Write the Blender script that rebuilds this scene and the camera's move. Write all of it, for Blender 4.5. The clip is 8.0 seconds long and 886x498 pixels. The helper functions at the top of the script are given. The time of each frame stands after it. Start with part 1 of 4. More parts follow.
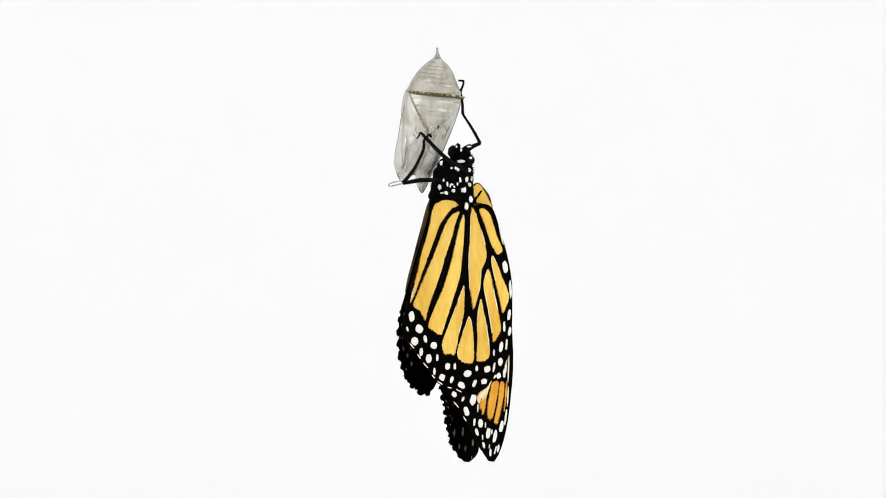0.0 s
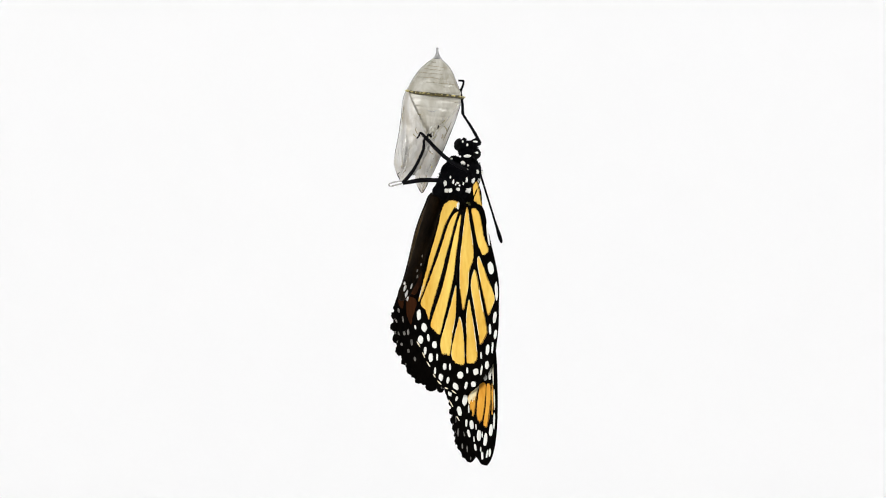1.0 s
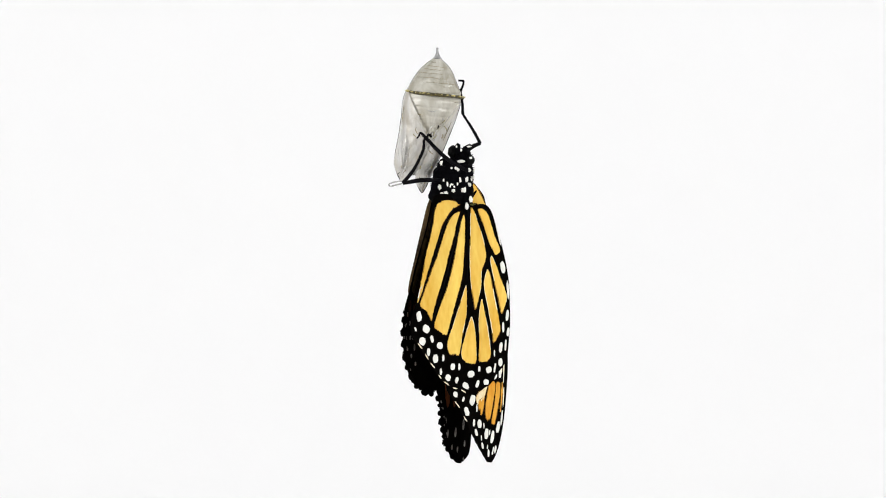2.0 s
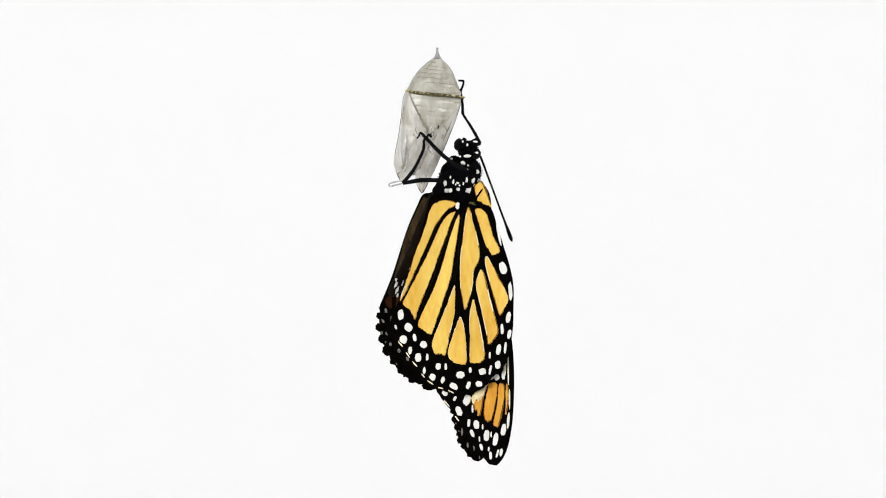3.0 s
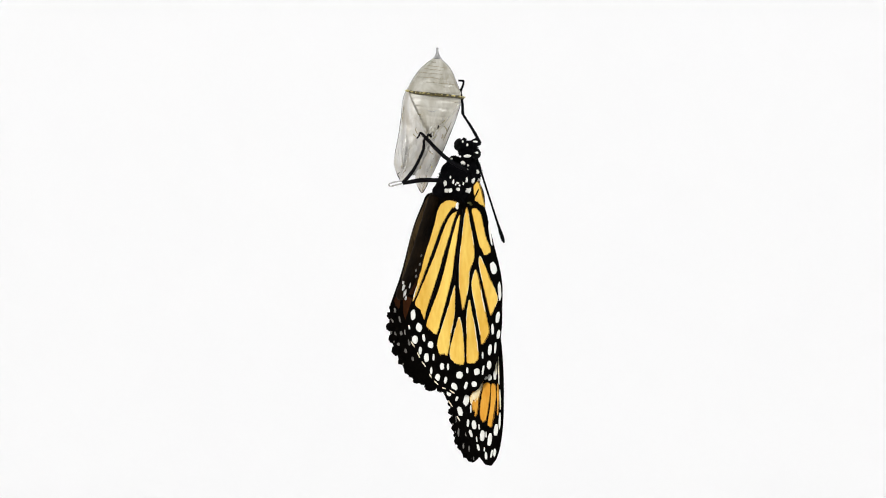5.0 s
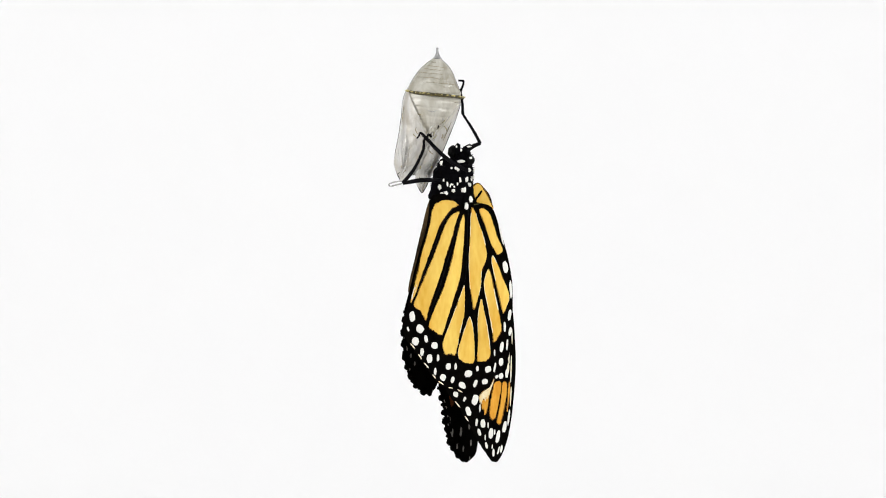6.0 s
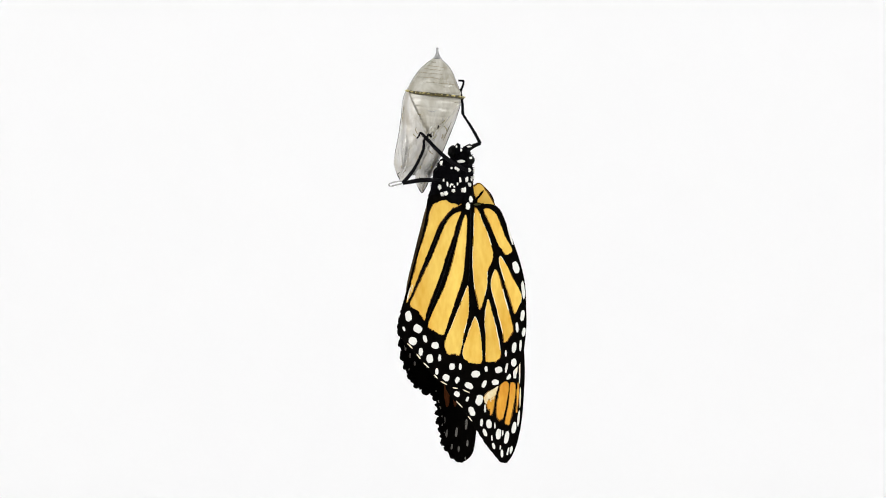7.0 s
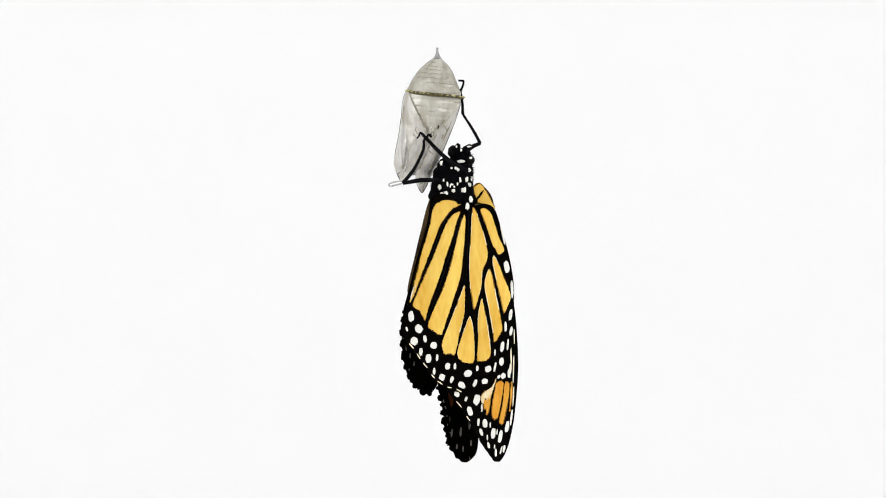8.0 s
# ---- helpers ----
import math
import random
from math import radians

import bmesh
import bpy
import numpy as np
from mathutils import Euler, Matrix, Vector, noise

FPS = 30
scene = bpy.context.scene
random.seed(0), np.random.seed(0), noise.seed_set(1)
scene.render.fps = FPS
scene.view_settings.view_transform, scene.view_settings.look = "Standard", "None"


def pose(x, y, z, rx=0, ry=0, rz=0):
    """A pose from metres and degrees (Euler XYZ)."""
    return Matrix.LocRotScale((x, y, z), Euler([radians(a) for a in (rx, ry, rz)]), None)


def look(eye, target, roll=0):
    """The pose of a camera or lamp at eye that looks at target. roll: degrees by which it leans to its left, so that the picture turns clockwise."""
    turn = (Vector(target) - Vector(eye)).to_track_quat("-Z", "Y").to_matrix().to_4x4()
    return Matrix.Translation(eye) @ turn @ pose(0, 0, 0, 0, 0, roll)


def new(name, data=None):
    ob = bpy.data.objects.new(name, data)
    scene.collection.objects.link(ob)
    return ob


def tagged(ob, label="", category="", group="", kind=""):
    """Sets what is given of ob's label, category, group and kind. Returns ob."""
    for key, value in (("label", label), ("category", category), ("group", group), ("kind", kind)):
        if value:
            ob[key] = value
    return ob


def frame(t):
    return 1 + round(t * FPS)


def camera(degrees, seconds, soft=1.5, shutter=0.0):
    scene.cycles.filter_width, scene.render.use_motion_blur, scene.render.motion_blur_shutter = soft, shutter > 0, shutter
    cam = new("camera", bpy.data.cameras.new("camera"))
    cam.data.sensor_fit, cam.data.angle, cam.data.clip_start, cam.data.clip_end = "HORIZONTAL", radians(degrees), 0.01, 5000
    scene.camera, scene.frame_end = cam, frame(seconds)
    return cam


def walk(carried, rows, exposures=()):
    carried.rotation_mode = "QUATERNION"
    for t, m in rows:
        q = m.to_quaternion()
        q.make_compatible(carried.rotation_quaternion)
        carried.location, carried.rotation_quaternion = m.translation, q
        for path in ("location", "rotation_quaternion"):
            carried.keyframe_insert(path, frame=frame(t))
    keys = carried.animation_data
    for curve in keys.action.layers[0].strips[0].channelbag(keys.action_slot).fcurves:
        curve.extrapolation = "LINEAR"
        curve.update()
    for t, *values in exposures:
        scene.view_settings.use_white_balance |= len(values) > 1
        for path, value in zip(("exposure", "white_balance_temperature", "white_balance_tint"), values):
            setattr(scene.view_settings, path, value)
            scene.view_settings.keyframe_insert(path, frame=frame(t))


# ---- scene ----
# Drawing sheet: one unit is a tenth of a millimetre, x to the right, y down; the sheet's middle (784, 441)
# hangs at the height HANG above the table.
S = 0.0001
HANG = 0.40
FOV = 9.0
DIST = 784 * S / math.tan(radians(FOV / 2))

cam = camera(FOV, 8.0, soft=1.0)
EYE = look((0, -DIST, HANG), (0, 0, HANG))
walk(cam, [(0.0, EYE), (8.0, EYE)])


def at(x, y, depth=0.0):
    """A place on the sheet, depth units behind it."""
    return Vector(((x - 784) * S, depth * S, HANG + (441 - y) * S))


ROOT = at(820, 368)


def loc(x, y, depth=0.0):
    """The same in the butterfly's own space."""
    return at(x, y, depth) - ROOT


# ---- light ----
world = bpy.data.worlds.new("studio_light")
scene.world = world
world.use_nodes = True
wn = world.node_tree.nodes["Background"]
wn.inputs[0].default_value = (0.985, 0.99, 1.0, 1)
wn.inputs[1].default_value = 0.22


def area(name, place, target, size, power, colour):
    data = bpy.data.lights.new(name, "AREA")
    data.shape, data.size, data.energy, data.color = "DISK", size, power, colour
    ob = new(name, data)
    ob.matrix_world = look(place, target)
    return ob


# Two unseen lamps added so the wings are evenly bright at every yaw.
for x in (-0.82, 0.82):
    area("added_side_lamp", (x, -0.50, HANG + 0.30), (0, 0, HANG), 0.6, 8.3, (1.0, 0.99, 0.972))
# Another unseen lamp, added to lift the paper to near white.
area("added_backdrop_lamp", (0, -0.1, HANG + 0.95), (0, 0.6, HANG - 0.02), 0.5, 2.05, (0.965, 0.982, 1.0))
scene.view_settings.exposure = 0.0


# ---- materials ----
def material(name, colour, rough=0.6, second=None, scale=400.0, bump=0.0, bump_scale=2000.0, detail=4.0, metal=0.0, spec=0.5, sheen=0.0, stretch=(1, 1, 1), jitter=0.0):
    """A surface whose colour wanders between two tones at two scales, with a fine relief."""
    m = bpy.data.materials.new(name)
    m.use_nodes = True
    nt = m.node_tree
    b = nt.nodes["Principled BSDF"]
    b.inputs["Roughness"].default_value = rough
    b.inputs["Metallic"].default_value = metal
    b.inputs["Specular IOR Level"].default_value = spec
    if sheen:
        b.inputs["Sheen Weight"].default_value = sheen
        b.inputs["Sheen Roughness"].default_value = 0.4
    coord = nt.nodes.new("ShaderNodeTexCoord")
    mapping = nt.nodes.new("ShaderNodeMapping")
    mapping.inputs["Scale"].default_value = stretch
    nt.links.new(coord.outputs["Object"], mapping.inputs["Vector"])
    n1 = nt.nodes.new("ShaderNodeTexNoise")
    n1.inputs["Scale"].default_value = scale
    n1.inputs["Detail"].default_value = detail
    n2 = nt.nodes.new("ShaderNodeTexNoise")
    n2.inputs["Scale"].default_value = scale * 9
    n2.inputs["Detail"].default_value = 3
    for n in (n1, n2):
        nt.links.new(mapping.outputs[0], n.inputs["Vector"])
    add = nt.nodes.new("ShaderNodeMath")
    add.operation = "MULTIPLY_ADD"
    add.inputs[1].default_value = 0.35
    nt.links.new(n2.outputs["Fac"], add.inputs[0])
    nt.links.new(n1.outputs["Fac"], add.inputs[2])
    ramp = nt.nodes.new("ShaderNodeValToRGB")
    second = second or tuple(c * 0.8 for c in colour)
    ramp.color_ramp.elements[0].position, ramp.color_ramp.elements[1].position = 0.48, 0.86
    ramp.color_ramp.elements[0].color = (*second, 1)
    ramp.color_ramp.elements[1].color = (*colour, 1)
    nt.links.new(add.outputs[0], ramp.inputs[0])
    out = ramp.outputs[0]
    if jitter:
        info = nt.nodes.new("ShaderNodeObjectInfo")
        hsv = nt.nodes.new("ShaderNodeHueSaturation")
        mr = nt.nodes.new("ShaderNodeMapRange")
        mr.inputs[3].default_value, mr.inputs[4].default_value = 1 - jitter, 1 + jitter
        nt.links.new(info.outputs["Random"], mr.inputs[0])
        nt.links.new(mr.outputs[0], hsv.inputs["Value"])
        nt.links.new(out, hsv.inputs["Color"])
        out = hsv.outputs[0]
    nt.links.new(out, b.inputs["Base Color"])
    if bump:
        n3 = nt.nodes.new("ShaderNodeTexNoise")
        n3.inputs["Scale"].default_value = bump_scale
        n3.inputs["Detail"].default_value = 3
        nt.links.new(mapping.outputs[0], n3.inputs["Vector"])
        bp = nt.nodes.new("ShaderNodeBump")
        bp.inputs["Strength"].default_value = bump
        bp.inputs["Distance"].default_value = 0.0001
        nt.links.new(n3.outputs["Fac"], bp.inputs["Height"])
        nt.links.new(bp.outputs[0], b.inputs["Normal"])
    return m


def film_material(name, colour, dark, clear, rough=0.14, lo=0.35, hi=0.68, gloss=0.04, crumple=0.5):
    """Thin dry cuticle: part clear, part milky, glossy on top."""
    m = bpy.data.materials.new(name)
    m.use_nodes = True
    nt = m.node_tree
    nt.nodes.remove(nt.nodes["Principled BSDF"])
    out = nt.nodes["Material Output"]
    coord = nt.nodes.new("ShaderNodeTexCoord")
    n1 = nt.nodes.new("ShaderNodeTexNoise")
    n1.inputs["Scale"].default_value, n1.inputs["Detail"].default_value, n1.inputs["Distortion"].default_value = 330, 6, 1.5
    stretch = nt.nodes.new("ShaderNodeMapping")
    stretch.inputs["Scale"].default_value = (1, 1, 0.4)
    nt.links.new(coord.outputs["Object"], stretch.inputs["Vector"])
    nt.links.new(stretch.outputs[0], n1.inputs["Vector"])
    ramp = nt.nodes.new("ShaderNodeValToRGB")
    ramp.color_ramp.elements[0].position, ramp.color_ramp.elements[1].position = lo, hi
    ramp.color_ramp.elements[0].color, ramp.color_ramp.elements[1].color = (*dark, 1), (*colour, 1)
    nt.links.new(n1.outputs["Fac"], ramp.inputs[0])
    dif = nt.nodes.new("ShaderNodeBsdfDiffuse")
    tra = nt.nodes.new("ShaderNodeBsdfTranslucent")
    tpt = nt.nodes.new("ShaderNodeBsdfTransparent")
    glo = nt.nodes.new("ShaderNodeBsdfGlossy")
    glo.inputs["Roughness"].default_value = rough
    tpt.inputs[0].default_value = (0.93, 0.92, 0.9, 1)
    nt.links.new(ramp.outputs[0], dif.inputs[0])
    nt.links.new(ramp.outputs[0], tra.inputs[0])
    n3 = nt.nodes.new("ShaderNodeTexNoise")
    n3.inputs["Scale"].default_value, n3.inputs["Detail"].default_value = 900, 4
    nt.links.new(coord.outputs["Object"], n3.inputs["Vector"])
    bp = nt.nodes.new("ShaderNodeBump")
    bp.inputs["Strength"].default_value, bp.inputs["Distance"].default_value = 0.45, 0.0005
    nt.links.new(n3.outputs["Fac"], bp.inputs["Height"])
    n4 = nt.nodes.new("ShaderNodeTexNoise")
    n4.inputs["Scale"].default_value, n4.inputs["Detail"].default_value, n4.inputs["Distortion"].default_value = 240, 3, 0.8
    nt.links.new(stretch.outputs[0], n4.inputs["Vector"])
    fold = nt.nodes.new("ShaderNodeBump")
    fold.inputs["Strength"].default_value, fold.inputs["Distance"].default_value = crumple, 0.0025
    nt.links.new(n4.outputs["Fac"], fold.inputs["Height"])
    nt.links.new(bp.outputs[0], fold.inputs["Normal"])
    for n in (dif, glo):
        nt.links.new(fold.outputs[0], n.inputs["Normal"])

    fres = nt.nodes.new("ShaderNodeFresnel")
    fres.inputs["IOR"].default_value = 1.5
    nt.links.new(fold.outputs[0], fres.inputs["Normal"])
    coat = nt.nodes.new("ShaderNodeMath")
    coat.inputs[1].default_value = gloss
    nt.links.new(fres.outputs[0], coat.inputs[0])

    def mix(a, b, fac):
        x = nt.nodes.new("ShaderNodeMixShader")
        if isinstance(fac, float):
            x.inputs[0].default_value = fac
        else:
            nt.links.new(fac, x.inputs[0])
        nt.links.new(a.outputs[0], x.inputs[1])
        nt.links.new(b.outputs[0], x.inputs[2])
        return x
    body = mix(mix(dif, tra, 0.15), tpt, clear)
    nt.links.new(mix(body, glo, coat.outputs[0]).outputs[0], out.inputs[0])
    return m


GREY = material("grey_wall_paint", (0.42, 0.42, 0.43), 0.8, (0.36, 0.36, 0.37), 3.0, 0.2, 60.0, spec=0.2)
WALL = material("white_paper", (0.948, 0.950, 0.957), 0.9, (0.938, 0.941, 0.952), 6.0, spec=0.0)
BLACK = material("black_scales", (0.0034, 0.0029, 0.0024), 0.8, (0.0014, 0.0013, 0.0012), 700, 0.4, 6000, spec=0.0)
BODY = material("black_fur", (0.004, 0.004, 0.005), 0.8, (0.001, 0.001, 0.0015), 900, 0.8, 5000, spec=0.02)
YELLOW = material("yellow_orange_scales", (0.93, 0.655, 0.145), 0.7, (0.77, 0.43, 0.055), 150, 0.3, 7000, spec=0.12, stretch=(1, 1, 0.4), jitter=0.06)
AMBER = material("amber_scales", (0.30, 0.13, 0.02), 0.75, (0.07, 0.03, 0.008), 1500, 0.25, 7000, spec=0.08)
ORANGE = material("deep_orange_scales", (0.86, 0.44, 0.055), 0.7, (0.68, 0.27, 0.02), 300, 0.25, 7000, spec=0.15, stretch=(1, 1, 0.35), jitter=0.04)
PALE = material("cream_scales", (0.94, 0.91, 0.80), 0.75, (0.90, 0.80, 0.55), 500, 0.2, 7000, spec=0.1)
CREAM = material("cream_to_orange_scales", (0.93, 0.87, 0.66), 0.75, (0.82, 0.60, 0.22), 420, 0.2, 7000, spec=0.1)
WHITE = material("white_scales", (0.93, 0.93, 0.88), 0.75, (0.82, 0.82, 0.76), 700, 0.3, 7000, spec=0.15)
BROWN = material("brown_upper_scales", (0.095, 0.062, 0.024), 0.6, (0.009, 0.005, 0.003), 300, 0.3, 7000, spec=0.03, stretch=(1, 1, 0.3))
# Far wings' orange cells, darkened in colour for the shade between the wings.
SHADED_RUST = material("shaded_rust_scales", (0.040, 0.012, 0.003), 0.7, (0.006, 0.0025, 0.0015), 260, 0.3, 7000, spec=0.03, stretch=(1, 1, 0.3))
SHADED_STREAK = material("shaded_red_brown_scales", (0.16, 0.048, 0.012), 0.7, (0.018, 0.006, 0.003), 220, 0.3, 7000, spec=0.03, stretch=(1, 1, 0.25))
# White marks of far wings and abdomen, greyed in colour to look shaded.
SHADED_WHITE = material("shaded_white_scales", (0.26, 0.25, 0.23), 0.8, (0.05, 0.05, 0.045), 600, 0.3, 7000, spec=0.1)
OLIVE = material("olive_wing_base", (0.10, 0.10, 0.035), 0.6, (0.03, 0.03, 0.01), 900, 0.4, 5000, spec=0.1)
DOWN = material("whitish_down", (0.85, 0.84, 0.82), 0.6, (0.4, 0.4, 0.39), 900, 0.4, 6000, spec=0.05)
SKIN = material("dark_abdomen", (0.012, 0.007, 0.003), 0.7, (0.0012, 0.0009, 0.0006), 500, 0.4, 4000, spec=0.04, stretch=(1, 1, 0.3))
LEG = material("black_leg", (0.007, 0.007, 0.008), 0.5, (0.002, 0.002, 0.003), 900, 0.5, 5000, spec=0.025)
EYE_M = material("black_eye", (0.003, 0.003, 0.003), 0.5, (0.001, 0.001, 0.001), 900, spec=0.06)
SHELL = film_material("empty_case", (0.99, 0.98, 0.95), (0.74, 0.69, 0.59), 0.40, 0.4, 0.34, 0.60, 0.05, 0.13)
DOME_FILM = film_material("ribbed_case", (0.88, 0.865, 0.785), (0.49, 0.455, 0.355), 0.24, 0.24, gloss=0.022, crumple=0.2)
LINING = film_material("inner_lining", (0.965, 0.945, 0.86), (0.66, 0.62, 0.505), 0.30, 0.28, gloss=0.028, crumple=0.24)
MILK = film_material("milky_film", (0.98, 0.975, 0.95), (0.80, 0.78, 0.72), 0.30)
CREASE = film_material("yellowish_crease", (0.80, 0.76, 0.48), (0.36, 0.32, 0.17), 0.25)
CLEAR = film_material("clear_tip", (0.85, 0.84, 0.82), (0.7, 0.7, 0.68), 0.6)
STALK = film_material("grey_stalk", (0.62, 0.62, 0.63), (0.34, 0.34, 0.35), 0.3)
# Near-white film for highlights that are modelled as small pieces.
GLINT = film_material("painted_glint", (0.96, 0.95, 0.92), (0.85, 0.83, 0.78), 0.15, 0.12, gloss=0.3, crumple=0.9)
TAN = film_material("tan_fold", (0.78, 0.70, 0.50), (0.55, 0.48, 0.31), 0.45)
# Dark film that paints edge shade and the small shadows beside glints.
SHADE_LINE = film_material("dark_shade_line", (0.13, 0.105, 0.09), (0.05, 0.042, 0.035), 0.2)
GOLD = material("gold_bead", (0.68, 0.60, 0.26), 0.35, (0.30, 0.24, 0.07), 2500, metal=0.3)
DARKBAND = material("dark_band", (0.11, 0.088, 0.022), 0.5, (0.012, 0.009, 0.004), 1800)


# ---- mesh helpers ----
def mesh_of(name, bm, mats, smooth=False):
    me = bpy.data.meshes.new(name)
    bmesh.ops.recalc_face_normals(bm, faces=bm.faces[:])
    bm.to_mesh(me)
    bm.free()
    for m in mats if isinstance(mats, (list, tuple)) else [mats]:
        me.materials.append(m)
    if smooth:
        for p in me.polygons:
            p.use_smooth = True
    return me


def part(name, bm, mats, parent, label="", smooth=False, m=None):
    ob = new(name, mesh_of(name, bm, mats, smooth))
    ob.parent = parent
    if m is not None:
        ob.matrix_basis = m
    return tagged(ob, label)


def spline(pts, n=5, closed=True):
    """A smooth line through the points."""
    out, k = [], len(pts)
    for i in range(k if closed else k - 1):
        if closed:
            p = [Vector(pts[(i + j) % k]) for j in (-1, 0, 1, 2)]
        else:
            p = [Vector(pts[min(max(i + j, 0), k - 1)]) for j in (-1, 0, 1, 2)]
        for s in range(n):
            t = s / n
            out.append(0.5 * (2 * p[1] + (p[2] - p[0]) * t + (2 * p[0] - 5 * p[1] + 4 * p[2] - p[3]) * t * t + (3 * p[1] - p[0] - 3 * p[2] + p[3]) * t ** 3))
    if not closed:
        out.append(Vector(pts[-1]))
    return out


def surface(u, v, depths, shifts, power):
    """A gently cambered sheet: depth behind the plane and shift across, in units, from short power series."""
    a, b = u / 100, (v - 150) / 150
    terms = [a ** i * b ** j for i in range(power + 1) for j in range(power + 1 - i)]
    ripple = 0.8 * noise.noise((u * 0.02, v * 0.012, 4.4))
    return sum(k * q for k, q in zip(depths, terms)) + ripple, sum(k * q for k, q in zip(shifts, terms))


def camber(u, v):
    """How far the near hindwing bellies backward there, and how far it draws aside, in units."""
    return surface(u, v, (-4.12, -1.13, 5.2, -1.18, -0.45, 5.81, 6.79, 1.19, -2.06, 4.8, -2.06, -0.88, 3.92, -4.0, -0.98), (-2.19, -1.51, 3.28, 0.87, -0.55, -5.11, 4.0, 6.5, -3.81, 5.25, -0.1, -2.2, 3.6, -2.99, -3.13), 4)


def fore_camber(u, v):
    """The same for the near forewing."""
    return surface(u, v, (-9.11, -7.38, 2.31, 9.08, 8.88, 1.87), (-3.82, -0.88, 2.62, 0.79, -1.18, -1.14), 2)


def other_camber(u, v):
    """The same for the other pair, whose base curls forward and whose hem curls back."""
    w = -5 * math.exp(-((u + 55) / 30) ** 2 - ((v - 15) / 75) ** 2) + 1.2 * noise.noise((u * 0.012, v * 0.008, 4.4))
    return w + 2 * math.exp(-((u + 95) / 40) ** 2 - ((v - 290) / 45) ** 2), 0.32 * w


def curved(bm, bend=camber):
    """Refines the plate and bends it to the wing's camber."""
    for _ in range(5):
        long = [e for e in bm.edges if e.calc_length() > 10 * S]
        if not long:
            break
        bmesh.ops.subdivide_edges(bm, edges=long, cuts=1)
        bmesh.ops.triangulate(bm, faces=[f for f in bm.faces if len(f.verts) > 3])
    for v in bm.verts:
        w, x = bend(v.co.x / S, -v.co.z / S)
        v.co += Vector((x * S, w * S, 0))
    return bm


def plate(outline, front, back, rim=0.0, light=True, bm=None):
    """A thin plate with that outline, (across, down) in units; its front and back are depths. rim: width of a band of the second material round its face."""
    bm = bm or bmesh.new()

    def verts(line, d):
        return [bm.verts.new((p[0] * S, d * S, -p[1] * S)) for p in line]
    f, b = verts(outline, front), verts(outline, back)
    k = len(outline)
    for i in range(k):
        bm.faces.new((f[i], f[(i + 1) % k], b[(i + 1) % k], b[i]))
    faces = []
    if rim:
        area2 = sum(outline[i][0] * outline[(i + 1) % k][1] - outline[(i + 1) % k][0] * outline[i][1] for i in range(k))
        sign = 1 if area2 > 0 else -1
        inner = []
        for i in range(k):
            d = (outline[(i + 1) % k] - outline[i - 1]).normalized()
            inner.append(outline[i] + Vector((-d[1], d[0])) * rim * sign * max(0.12, 0.75 + 1.5 * noise.noise((outline[i][0] * 0.05, outline[i][1] * 0.03, rim)) + 0.25 * random.random()))
        g = verts(inner, front - 0.05)
        top, foot = min(p[1] for p in outline), max(p[1] for p in outline)
        for i in range(k):
            y = (outline[i][1] - top) / (foot - top)
            pale = light and rim > 0.7 and y < 0.86 and noise.noise((outline[i][0] * 0.04, outline[i][1] * 0.035, rim * 3)) > -0.12
            bm.faces.new((f[i], f[(i + 1) % k], g[(i + 1) % k], g[i])).material_index = 1 if pale else 2
        faces.append(bm.faces.new(g))
    else:
        faces.append(bm.faces.new(f))
    faces.append(bm.faces.new(b[::-1]))
    bmesh.ops.triangulate(bm, faces=faces)
    return bm


def tube(points, radii, sides=8, bm=None):
    """A round rod along the points (in metres), with a radius at each, closed at the ends."""
    bm = bm or bmesh.new()
    rings, k = [], len(points)
    for i, p in enumerate(points):
        d = (points[min(i + 1, k - 1)] - points[max(i - 1, 0)]).normalized()
        a = d.cross(Vector((0.13, 1, 0.05))).normalized()
        c = d.cross(a)
        rings.append([bm.verts.new(p + (a * math.cos(w) + c * math.sin(w)) * radii[i]) for w in (2 * math.pi * j / sides for j in range(sides))])
    for r, q in zip(rings, rings[1:]):
        for j in range(sides):
            bm.faces.new((r[j], r[(j + 1) % sides], q[(j + 1) % sides], q[j]))
    bm.faces.new(rings[0][::-1])
    bm.faces.new(rings[-1])
    return bm


def blob(centre, radii, rough=0.0, seed=0, sub=4, bm=None):
    """A lumpy ellipsoid."""
    bm = bm or bmesh.new()
    made = bmesh.ops.create_icosphere(bm, subdivisions=sub, radius=1)["verts"]
    for v in made:
        n = v.co.copy()
        k = 1 + rough * noise.noise(n * 2.3 + Vector((seed, 0, 0))) + 0.5 * rough * noise.noise(n * 7 + Vector((0, seed, 0)))
        v.co = Vector(centre) + Vector((n.x * radii[0], n.y * radii[1], n.z * radii[2])) * k
    return bm


def hair(bm, centre, radii, count, length, seed, down=0.3):
    """Short tapering hairs that stand out of an ellipsoid."""
    rnd = random.Random(seed)
    for _ in range(count):
        n = Vector((rnd.gauss(0, 1), rnd.gauss(0, 1), rnd.gauss(0, 1))).normalized()
        p = Vector(centre) + Vector((n.x * radii[0], n.y * radii[1], n.z * radii[2])) * 0.96
        d = (n + Vector((rnd.uniform(-.4, .4), rnd.uniform(-.4, .4), rnd.uniform(-.4, .4) - down))).normalized()
        a = d.orthogonal().normalized() * 0.9 * S
        c = d.cross(a).normalized() * 0.9 * S
        tip = bm.verts.new(p + d * length * rnd.uniform(0.6, 1.2))
        base = [bm.verts.new(p + a), bm.verts.new(p - a * 0.5 + c * 0.87), bm.verts.new(p - a * 0.5 - c * 0.87)]
        for i in range(3):
            bm.faces.new((base[i], base[(i + 1) % 3], tip))
    return bm


